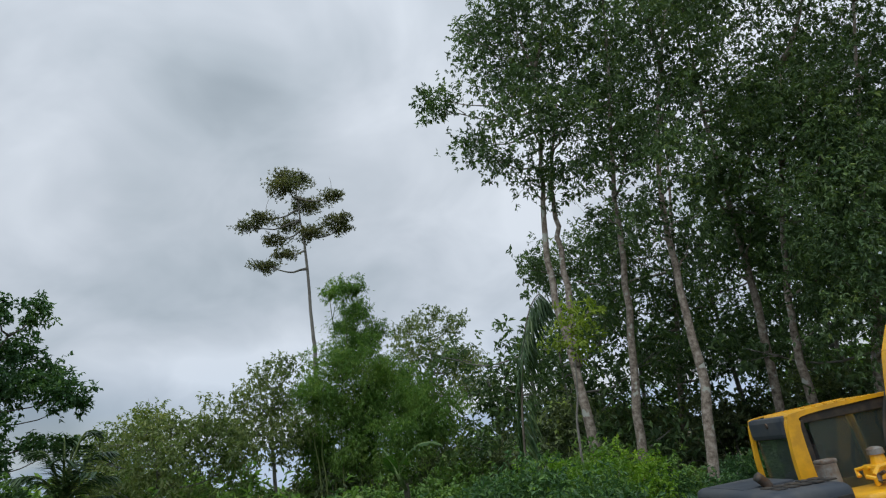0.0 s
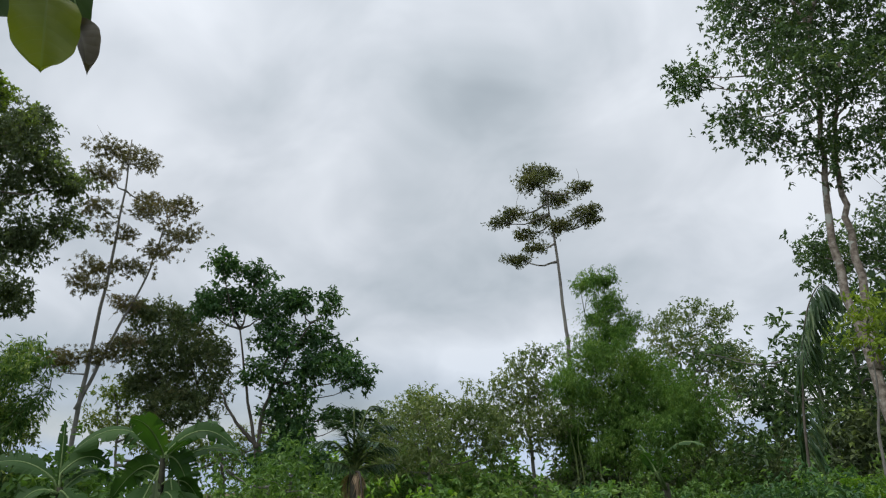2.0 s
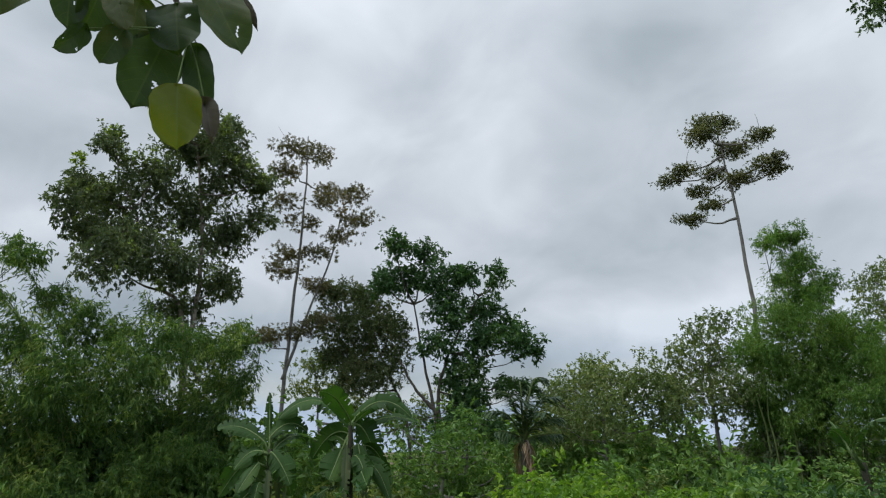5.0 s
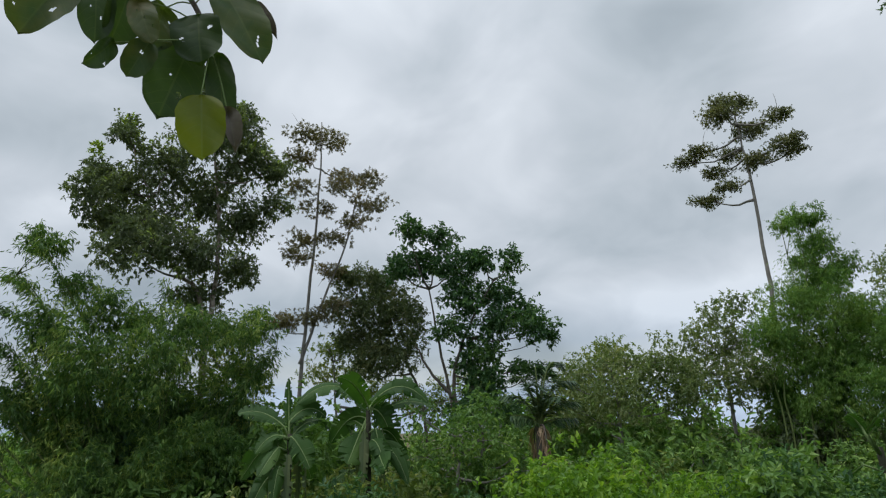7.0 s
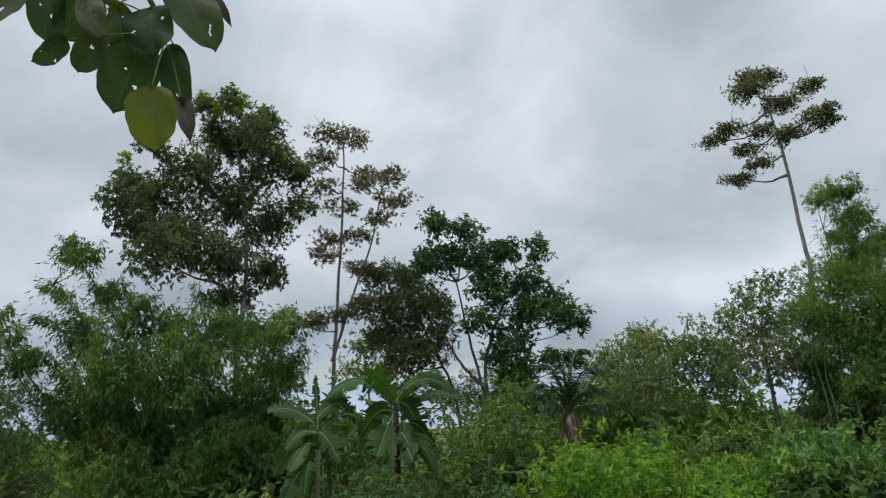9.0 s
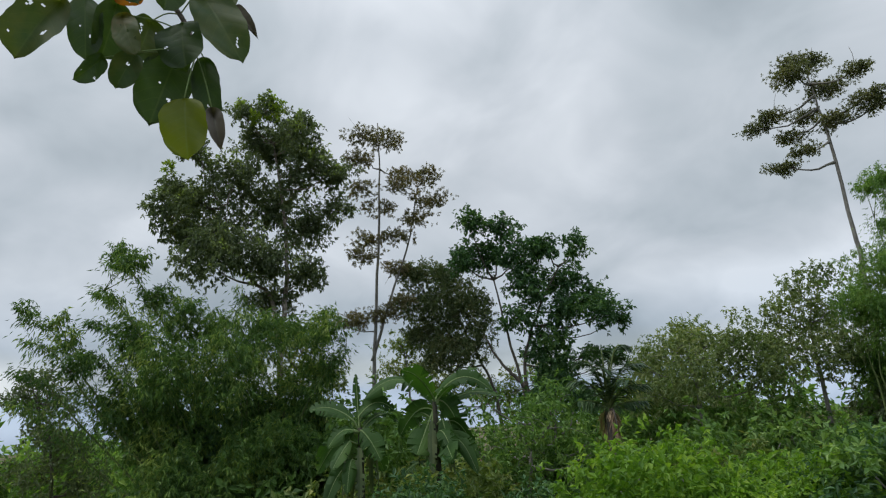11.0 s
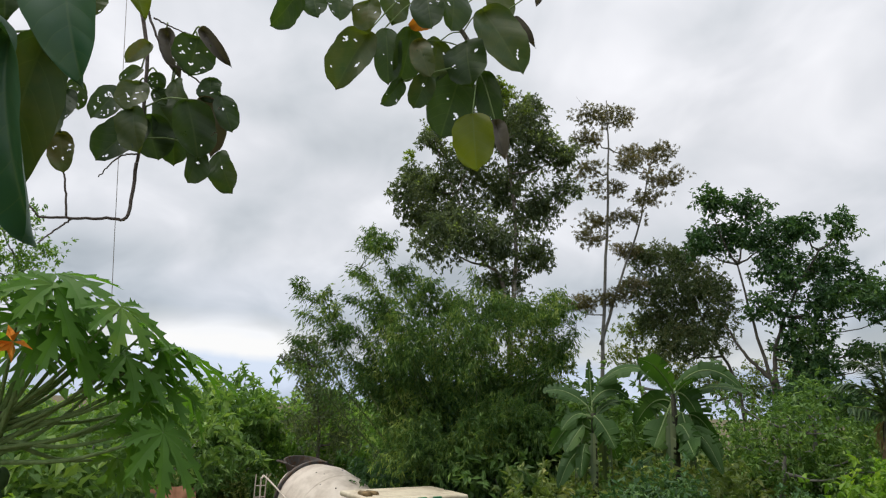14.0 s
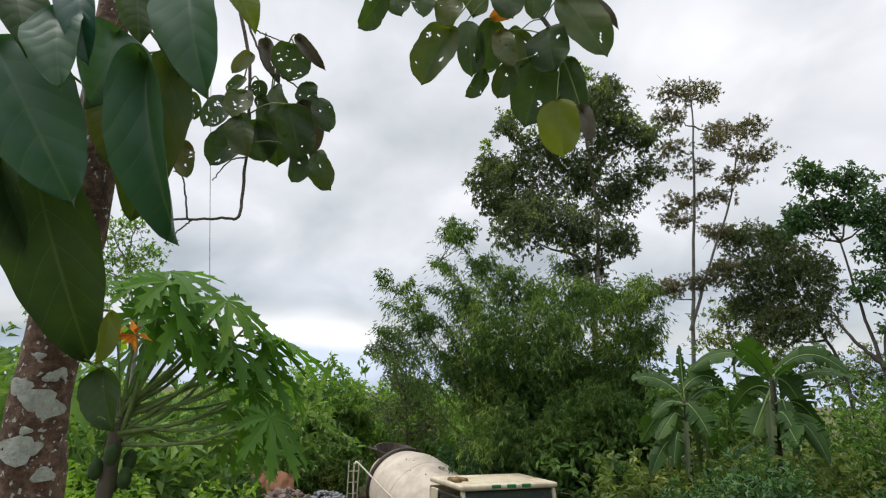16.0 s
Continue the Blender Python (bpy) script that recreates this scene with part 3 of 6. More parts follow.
bush_tree((-7.00, 20.86), 16.9, [[(0.0, -0.2), (0.0, 4.22), (-0.03, 5.3), (0.12, 6.4)]],
    [(0.55, 7.22, 0.59), (-0.14, 6.8, 0.63), (-0.46, 6.07, 0.69), (0.49, 6.18, 0.83), (-1.04, 5.4, 0.78), (-0.14, 4.95, 0.98), (0.79, 5.04, 0.88)],
    bark_grey, leaf_grey, 'round')
bush_tree((-9.21, 17.76), 25.7, [[(0.0, -0.2), (0.0, 3.78), (0.0, 4.68), (-0.15, 5.32)]],
    [(-1.43, 4.97, 0.5), (-0.84, 5.3, 0.44), (-0.23, 5.56, 0.5), (0.47, 5.5, 0.57), (1.27, 5.6, 0.62), (1.84, 5.39, 0.57), (-1.19, 4.27, 0.71), (0.0, 4.53, 0.88), (1.09, 4.58, 0.88), (2.05, 4.49, 0.8), (-0.6, 3.84, 0.79)],
    bark_grey, leaf_grey, 'round')
bamboo_clump((-4.57, 20.50), 10.7, [[(-0.19, -0.2), (-0.18, 3.3), (-0.06, 5.54), (0.29, 7.36), (0.27, 9.13)], [(0.32, -0.2), (0.35, 3.24), (0.63, 5.11), (1.0, 6.91), (0.8, 8.67)], [(-0.86, -0.2), (-0.87, 3.37), (-0.96, 4.57), (-0.64, 6.33)], [(1.34, -0.2), (1.4, 3.13), (1.95, 4.62), (1.94, 6.07)]],
    [(0.03, 9.25, 0.43), (0.46, 9.11, 0.47), (0.78, 8.38, 0.5), (0.27, 8.13, 0.46), (1.17, 7.56, 0.5), (0.47, 7.25, 0.61), (-0.24, 6.66, 0.76), (0.66, 6.29, 0.94), (1.57, 6.1, 0.85), (-0.68, 5.79, 0.85), (0.09, 5.17, 1.13), (1.27, 5.05, 1.03), (2.22, 5.31, 0.85), (-0.97, 4.4, 0.94), (0.42, 3.91, 1.03), (1.88, 4.1, 0.94), (2.88, 4.7, 0.85)],
    leaf_bamboo_bright, 2, 0.62, 22, 13)
sapling((1.50, 13.92), -9.2, [[(-0.02, -0.2), (0.0, 2.83), (0.2, 4.05), (0.3, 5.1)]],
    [(0.35, 5.34, 0.46), (0.75, 5.58, 0.36), (-0.06, 5.04, 0.36), (0.42, 4.84, 0.38)],
    bark_grey, leaf_lime, 'round')
mid_tree((-17.81, 9.10), 63.5, [[(-0.01, -0.2), (-0.0, 6.82), (0.1, 8.18), (0.14, 9.96), (-0.05, 12.01), (-0.34, 13.75)], [(-0.0, 6.82), (-0.33, 8.52), (-1.0, 9.19), (-1.5, 10.23), (-1.87, 11.48)]],
    [(-1.36, 14.53, 0.4), (-0.6, 14.77, 0.44), (0.61, 14.37, 0.36), (-0.35, 13.85, 0.75), (-0.1, 14.3, 0.6), (0.4, 13.7, 0.7), (-0.9, 13.9, 0.55), (0.66, 12.86, 0.81), (1.57, 12.55, 0.58), (-2.6, 13.14, 0.51), (-3.37, 12.18, 0.58), (-3.57, 11.08, 0.57), (-2.69, 11.78, 0.81), (-1.52, 12.26, 0.86), (-1.81, 10.58, 0.94), (-0.25, 11.99, 0.95), (0.74, 10.74, 0.84), (-0.72, 9.74, 0.92), (0.8, 9.26, 0.66), (1.77, 11.48, 0.46), (-2.97, 10.5, 0.64), (-2.2, 9.49, 0.83), (-0.33, 8.52, 0.66)],
    bark_pale, leaf_mid, 'round')
feather_tree((-18.02, 12.63), 55.4, [[(-0.02, -0.2), (0.0, 5.4), (0.16, 8.45), (0.33, 11.32), (0.4, 13.51), (0.39, 15.52)], [(-0.01, 6.52), (0.58, 8.44), (1.37, 10.7), (1.8, 12.88)]],
    [(0.39, 15.22, 0.39), (-0.17, 14.73, 0.57), (0.77, 14.54, 0.52), (-0.26, 13.82, 0.56), (1.39, 13.54, 0.51), (2.06, 13.12, 0.55), (2.21, 12.23, 0.59), (1.69, 11.56, 0.54), (1.08, 12.75, 0.51), (-0.24, 12.71, 0.5), (0.37, 11.97, 0.5), (-0.12, 10.89, 0.57), (0.87, 10.91, 0.53), (-0.21, 10.06, 0.49), (0.87, 9.86, 0.53), (-0.47, 8.06, 0.6), (0.39, 8.05, 0.52), (1.07, 8.44, 0.44), (-0.93, 7.87, 0.36)],
    bark_grey, leaf_feather, 'sparse')
brown_tree((-15.70, 16.11), 44.6, [[(0.18, -0.2), (0.17, 2.65), (0.06, 4.68), (-0.47, 6.24), (-1.22, 7.87)]],
    [(-2.73, 9.39, 0.58), (-1.8, 9.56, 0.62), (-2.63, 8.34, 0.7), (-1.41, 8.5, 0.82), (-1.64, 7.28, 0.81), (-2.44, 7.31, 0.53), (-0.61, 7.85, 0.73), (-0.75, 6.65, 0.69), (-1.85, 6.3, 0.61)],
    bark_dark, leaf_brown, 'round')
dark_tree((-13.98, 15.67), 42.0, [[(-0.02, -0.2), (0.0, 2.17), (0.21, 3.68), (-0.07, 5.27), (-0.36, 6.74), (-0.69, 8.67)], [(0.17, 3.68), (0.11, 5.8), (0.67, 7.45), (1.52, 8.95)], [(0.07, 5.08), (-0.63, 5.83), (-1.15, 6.78)]],
    [(-1.36, 10.55, 0.47), (-0.27, 10.49, 0.47), (-1.04, 9.68, 0.66), (-1.73, 9.31, 0.5), (0.2, 9.31, 0.66), (1.07, 9.47, 0.5), (2.15, 9.71, 0.43), (0.44, 8.42, 0.69), (1.68, 8.55, 0.61), (2.38, 7.84, 0.57), (1.59, 7.31, 0.64), (2.89, 7.24, 0.5), (3.29, 6.98, 0.27), (0.98, 6.5, 0.72), (2.23, 5.98, 0.34), (2.94, 5.77, 0.3), (-0.0, 7.29, 0.49), (1.18, 5.39, 0.75), (0.4, 4.54, 0.67), (1.66, 4.49, 0.56)],
    bark_dark, leaf_dark, 'round')
bamboo_clump((-15.82, 6.74), 67.5, [[(-0.24, -0.2), (-0.29, 2.7), (-0.74, 4.93), (-1.5, 6.99), (-2.57, 8.82), (-3.05, 9.03)], [(-1.04, -0.2), (-1.14, 2.69), (-2.15, 4.45), (-3.32, 6.0), (-4.11, 7.16), (-4.74, 7.51)], [(-0.66, -0.2), (-0.71, 2.69), (-1.18, 4.92), (-2.09, 6.96), (-2.94, 8.0)], [(0.59, -0.2), (0.58, 2.72), (0.45, 4.98), (0.48, 7.09), (0.09, 8.5)], [(1.14, -0.2), (1.16, 2.73), (1.35, 5.01), (2.06, 6.55), (2.51, 7.19)], [(-0.44, -0.2), (-0.57, 2.7), (-1.84, 5.77), (-2.45, 7.56)]],
    [(-4.53, 7.6, 0.23), (-4.0, 7.47, 0.26), (-3.57, 6.88, 0.32), (-3.21, 6.3, 0.38), (-2.75, 9.05, 0.36), (-2.33, 8.67, 0.45), (-2.94, 8.0, 0.19), (-1.82, 8.06, 0.57), (-2.39, 6.94, 0.54), (-1.22, 7.31, 0.71), (-0.3, 7.28, 0.7), (-1.42, 6.08, 0.86), (-0.22, 5.99, 1.01), (0.81, 6.64, 0.78), (1.57, 7.15, 0.56), (2.2, 7.02, 0.57), (2.46, 6.1, 0.53), (1.78, 5.77, 0.78), (0.74, 5.13, 1.01), (-0.58, 4.79, 1.01), (-1.59, 4.62, 0.85), (-2.51, 5.16, 0.63), (0.08, 3.68, 1.08), (-1.21, 3.5, 0.93), (1.39, 4.0, 0.93)],
    leaf_bamboo_dark, 4, 0.85, 17)
bush_tree((-21.63, 4.01), 80.0, [[(0.05, -0.2), (0.04, 2.92), (-0.07, 4.29), (-0.38, 5.69)]],
    [(-0.83, 6.57, 0.44), (-0.28, 6.33, 0.56), (-0.83, 5.85, 0.52), (-0.03, 5.71, 0.63), (-0.29, 4.98, 0.71), (-1.27, 6.0, 0.36), (0.28, 4.48, 0.75), (-0.33, 3.94, 0.75), (0.9, 3.62, 0.79)],
    bark_dark, leaf_mid, 'round')
bush_tree((-16.35, 9.68), 59.8, [[(0.03, -0.2), (0.01, 3.41), (-0.19, 4.66), (-0.4, 5.96)]],
    [(-0.6, 6.8, 0.62), (0.06, 7.33, 0.45), (-0.91, 5.94, 0.69), (0.27, 5.82, 0.51), (-1.48, 7.28, 0.52), (-0.2, 4.82, 0.68), (-1.02, 4.63, 0.77)],
    bark_grey, leaf_yellow, 'round')
bush_tree((-18.82, 14.90), 52.0, [[(-0.0, -0.2), (-0.01, 3.91), (-0.1, 5.51), (-0.2, 6.75)]],
    [(-0.41, 7.38, 0.61), (0.22, 7.18, 0.61), (-0.62, 6.32, 0.65), (0.52, 6.14, 0.78), (1.22, 5.34, 0.78), (2.43, 5.38, 0.78), (5.7, 4.88, 0.89), (4.79, 5.64, 0.79), (3.41, 5.21, 0.87)],
    bark_grey, leaf_yellow, 'round')
bush_tree((-11.51, 21.06), 28.9, [[(-0.07, -0.2), (-0.06, 3.26), (0.08, 4.45), (0.13, 5.67)]],
    [(-1.04, 5.68, 0.6), (-0.29, 6.03, 0.69), (0.44, 6.38, 0.65), (0.9, 5.84, 0.78), (-0.81, 4.78, 0.86), (0.24, 4.63, 1.08), (-1.48, 4.42, 0.65)],
    bark_grey, leaf_yellow, 'round')
bush_tree((-18.51, -4.31), 103.1, [[(0.27, -0.2), (0.25, 5.44), (0.03, 6.65), (-0.26, 7.87)]],
    [(-0.71, 8.61, 0.42), (-0.18, 8.85, 0.39), (0.33, 8.27, 0.42), (-0.42, 8.01, 0.52), (-0.85, 7.64, 0.45), (0.12, 7.6, 0.52), (-0.48, 6.91, 0.62), (-1.32, 6.23, 0.86), (0.7, 6.39, 0.69)],
    bark_grey, leaf_bamboo_bright, 'sparse')



# ---- wood behind, thickets, far slopes ----
def on_ring(az, dist):
    """A place by heading (degrees to the left of +y) and distance."""
    return -math.sin(radians(az)) * dist, math.cos(radians(az)) * dist


def random_tree(az, dist, height, width, seed_no, lf, low=0.3, density=11, L=0.26, W=0.12):
    rng = np.random.default_rng(seed_no)
    lean = rng.normal() * 0.5
    trunk = [(0, -0.2), (lean * 0.2, height * 0.3), (lean * 0.5, height * 0.6), (lean, height * 0.9)]
    cl = [(lean * h / height + rng.normal() * width * 0.32, h, width * rng.uniform(0.16, 0.28)) for h in np.linspace(height * low, height, 13)]
    return tree("wood_tree", "dark tree standing deep in the wood", on_ring(az, dist), az, [trunk], [(float(a), float(b), float(c)) for a, b, c in cl],
                bark_grey, lf, L, W, density, 0.12, seed_no, depth=0.9, group="trees deep in the wood")


for i, (az, d, h) in enumerate(((-1, 25, 8), (-4, 23, 8.5), (-7, 21, 8), (-5, 25, 9), (-9, 28, 12), (-13, 25, 12.5), (-17, 27, 14), (-21, 24, 14), (-25, 26, 15), (-29, 23, 15), (-33, 25, 15), (-37, 22, 14), (-31, 19, 13), (-41, 20, 14), (-27, 31, 17))):
    random_tree(az, d, h * 0.8, 5.2, 300 + i, leaf_forest, 0.16, 7)


for i, (az, d, h, w) in enumerate(((42.6, 15.0, 5.2, 2.6), (45.8, 16.5, 4.6, 2.4), (39.6, 16.4, 5.4, 2.6))):
    random_tree(az, d, h * 0.85, w, 340 + i, leaf_shrub, 0.42, 9, 0.14, 0.065)


def shrub(name, label, lf, height, width, lumps, L, W, density, seed_no, per=6, hang=0.3):
    rng = np.random.default_rng(seed_no)
    top = thing(name, pose(0, 0, 0), label, "shrub", "shrubs of the thicket")
    made = []
    for i in range(lumps):
        a, q = rng.uniform(0, 2 * math.pi), rng.uniform(0, 0.5) * width
        c = Vector((math.cos(a) * q, math.sin(a) * q, height * rng.uniform(0.25, 0.85)))
        stem_part("stem", [(c.x * 0.2, c.y * 0.2, -0.3), (c.x * 0.5, c.y * 0.5, c.z * 0.55), c], 0.022, 0.007, bark_grey, top, 5, 6)
        r = width * rng.uniform(0.22, 0.34)
        made.append(clump_leaves(rng, c, r, density * r * r / (L * W), L, W, per, 0.85, hang, 0.4))
    v, f = leaf_mesh(*gather(made))
    part_np("crown", v, f.tolist(), lf, top)
    return top


def thicket(kinds, spots):
    """Copies of shrub kinds at (heading, distance, height): the first of a kind stands at its first spot."""
    used = set()
    for i, (az, d, h) in enumerate(spots):
        ob, h0 = kinds[i % len(kinds)]
        x, y = on_ring(az, d)
        k = h / h0
        m = pose(x, y, ground_z(x, y) - 0.05, 0, 0, (i * 77) % 360) @ Matrix.Diagonal((k * 0.9 + 0.15, k * 0.9 + 0.15, k, 1))
        if ob.name in used:
            copy_thing(ob, m)
        else:
            ob.matrix_world = m
            used.add(ob.name)


def spread(rng, n, az0, az1, d0, d1, top0, top1):
    """n places in a sector whose shrubs reach up to about the given level."""
    out = []
    for i in range(n):
        az, d = az0 + (az1 - az0) * (i + rng.uniform(0, 1)) / n, rng.uniform(d0, d1)
        x, y = on_ring(az, d)
        out.append((az, d, max(0.7, rng.uniform(top0, top1) - ground_z(x, y))))
    return out


rs = random.Random(5)
bright = [(shrub("bright_shrub", "bright green leafy shrub in the near thicket", leaf_bright, 2.4, 2.0, 10, 0.08, 0.042, 8, 401 + i), 2.4) for i in range(3)]
thicket(bright, spread(rs, 6, 29, 39, 8.2, 9.6, -0.3, 0.35) + spread(rs, 7, 19, 29, 8.2, 9.6, 0.2, 0.95) + spread(rs, 4, -7, 6, 8.4, 9.4, 0.6, 1.0) + spread(rs, 9, 18, 31, 9.8, 11.4, 0.5, 1.45) + spread(rs, 9, 18, 40, 7.0, 8.0, -0.35, 0.3)
        + [(-6.2, 12.6, 2.7), (-4.2, 12.4, 2.9)] + spread(rs, 6, 100, 115, 7, 8.6, 0.3, 0.9))
green = [(shrub("green_shrub", "leafy green shrub under the trees", leaf_shrub, 2.6, 2.3, 9, 0.125, 0.062, 9, 411 + i), 2.6) for i in range(3)]
thicket(green, spread(rs, 5, 38, 57, 14.0, 15.4, -0.2, 0.5) + spread(rs, 4, 6, 19, 9.6, 11.0, 0.4, 1.0) + spread(rs, 5, 97, 107, 11, 15, 0.8, 1.9) + spread(rs, 6, 84, 97, 23, 28, 0.0, 1.2) + spread(rs, 9, -11, 34, 12.6, 14.5, 0.4, 1.0) + spread(rs, 10, -14, 38, 15, 18, 0.7, 1.6) + spread(rs, 4, 55, 63, 15, 18, 1.0, 1.8) + spread(rs, 13, -2, 64, 20, 24, 1.2, 2.4)
        + spread(rs, 6, 101, 113, 10, 13, -0.2, 0.6))
deep = [(shrub("dark_shrub", "dark green shrub at the foot of the bamboo", leaf_mid, 2.6, 2.3, 9, 0.10, 0.048, 6.5, 421 + i), 2.6) for i in range(3)]
thicket(deep, spread(rs, 8, -8, 19, 8.6, 10.0, 0.4, 1.0) + spread(rs, 9, -4, 24, 22, 27, 2.4, 4.4) + spread(rs, 12, 38, 66, 17.5, 20.5, 0.2, 1.0) + spread(rs, 15, -38, -4, 20, 26, 2.2, 4.6) + spread(rs, 9, -36, -8, 17, 21, 0.6, 1.6) + spread(rs, 8, 50, 73, 21, 25, 0.4, 1.3)
       )
# leaf_dark puts the shade of low thicket and bamboo core into the leaf colour
shade = [(shrub("deep_green_shrub", "deep green shrub, coloured dark to stand for shade", leaf_dark, 2.6, 2.3, 9, 0.10, 0.045, 9, 441 + i), 2.6) for i in range(2)]
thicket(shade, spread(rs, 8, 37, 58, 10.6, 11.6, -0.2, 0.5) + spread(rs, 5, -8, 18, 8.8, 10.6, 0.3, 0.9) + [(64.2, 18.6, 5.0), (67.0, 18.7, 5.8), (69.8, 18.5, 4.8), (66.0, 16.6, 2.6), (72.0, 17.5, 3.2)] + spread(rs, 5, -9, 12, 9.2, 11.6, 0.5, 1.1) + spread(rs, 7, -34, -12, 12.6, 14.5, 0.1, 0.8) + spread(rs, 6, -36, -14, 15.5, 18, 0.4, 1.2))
pale = [(shrub("pale_shrub", "yellowish-green shrub on the open slope", leaf_yellow, 2.6, 2.3, 9, 0.12, 0.058, 9, 431 + i), 2.6) for i in range(2)]
thicket(pale, spread(rs, 8, 36, 60, 13.4, 14.8, 0.3, 1.3) + spread(rs, 10, 22, 60, 15.5, 17.5, 0.0, 0.9) + spread(rs, 12, 20, 60, 18, 23, 0.2, 1.2) + spread(rs, 3, 85, 91, 22, 26, -1.2, -0.2))


def far_slope():
    """Tree crowns on the valley side, too far off to count."""
    rng = np.random.default_rng(77)
    made = []
    for i in range(680):
        d = 27 + 330 * rng.uniform(0, 1) ** 2.2
        az = rng.uniform(58, 120) if i % 5 else rng.uniform(-45, 60)
        x, y = on_ring(az, d)
        r = rng.uniform(1.1, 2.0) * (1 + d / 170)
        h = rng.uniform(1.4, 3.6) * (1 + d / 150)
        L = 0.28 + d * 0.0045
        made.append(clump_leaves(rng, (x, y, ground_z(x, y) + h), r, 7 * r * r / (L * L * 0.42), L, L * 0.42, 6, 0.9, 0.2, 0.5))
    v, f = leaf_mesh(*gather(made))
    ob = part_np("distant_trees", v, f.tolist(), leaf_bamboo_bright, None, "bright green tree crowns covering the far valley slopes")
    tagged(ob, "", "trees", "", "stuff")


far_slope()


# ---- palms, bananas, papaya ----
def frond(name, parent, pts, leaflet, count, lf, stalk, seed_no, hang=0.5, width=0.045):
    """A palm frond: a rib with paired narrow leaflets."""
    rng = np.random.default_rng(seed_no)
    line = smooth_line(pts, 24)
    rib = part(name, rod(bmesh.new(), line, [0.03 * (1 - 0.85 * i / 23) for i in range(24)], 6), stalk, parent, "", True)
    P, D, N, L = [], [], [], []
    for i in range(count):
        u = 0.12 + 0.88 * i / count
        k = u * 23
        a, b = line[int(k)], line[min(23, int(k) + 1)]
        p, d = a.lerp(b, k - int(k)), (b - a).normalized() if (b - a).length > 1e-6 else Vector((0, 0, 1))
        side = d.cross(Vector((0.2, 0.1, 1))).normalized()
        for sgn in (-1, 1):
            w = (d * 0.75 + side * sgn * 0.8 + Vector((0, 0, -hang)) + Vector(rng.normal(size=3) * 0.12)).normalized()
            P.append(p), D.append(w), N.append((rng.normal() * 0.2, rng.normal() * 0.2, 1))
            L.append(leaflet * (0.55 + 0.75 * math.sin(math.pi * (0.15 + 0.8 * u))) * rng.uniform(0.85, 1.1))
    L = np.array(L)
    v, f = leaf_mesh(np.array(P), np.array(D), unit(np.array(N)), L, np.full(len(L), width), droop=0.22, fine=True)
    part_np("leaflet_fringe", v, f.tolist(), lf, rib)


def old_palm():
    x, y = 0.42, 12.5
    g = ground_z(x, y)
    top = thing("palm", pose(x, y, g), "young palm with one upright drooping grey-green frond", "palm", "palms")
    frond("frond", top, [(-0.25, 0, -0.2), (-0.22, 0, 2.0), (-0.12, 0, 3.4), (0.1, 0.05, 4.6), (0.35, 0.05, 5.4), (0.62, 0, 5.78), (0.8, 0, 5.6)], 0.58, 130, leaf_palm, bark_dark, 61, 2.2, 0.05)


old_palm()


def coconut():
    x, y = -7.50, 10.95
    g = ground_z(x, y)
    top = thing("coconut_palm", pose(x, y, g), "short coconut palm with arching fronds and dead skirt", "palm", "palms")
    h = 1.62 - g
    stem_part("trunk", [(0, 0, -0.2), (0.05, 0, h * 0.5), (0, 0, h)], 0.13, 0.09, bark_dark, top)
    for i, (a, rise, reach) in enumerate(((40, 0.95, 0.55), (20, 0.65, 0.85), (50, 0.35, 0.95), (130, 0.9, 0.3), (200, 0.75, 0.6), (225, 0.45, 0.8), (300, 0.6, 0.7), (340, 0.4, 0.9), (90, 0.8, 0.5), (10, 0.1, 0.9), (250, 0.15, 0.8))):
        dx, dy = math.cos(radians(a)), math.sin(radians(a))
        frond("frond", top, [(0, 0, h), (dx * reach * 0.22, dy * reach * 0.22, h + rise * 0.8), (dx * reach * 0.5, dy * reach * 0.5, h + rise * 1.25), (dx * reach * 0.85, dy * reach * 0.85, h + rise * 1.3)],
              0.36, 40, leaf_palm, culm_green, 70 + i, 0.4, 0.04)
    for i, a in enumerate((140, 320)):
        dx, dy = math.cos(radians(a)), math.sin(radians(a))
        frond("dead_frond", top, [(0, 0, h), (dx * 0.3, dy * 0.3, h - 0.02), (dx * 0.42, dy * 0.42, h - 0.3), (dx * 0.4, dy * 0.4, h - 0.65)], 0.28, 30, leaf_dry, bark_twig, 85 + i, 0.8, 0.03)


coconut()


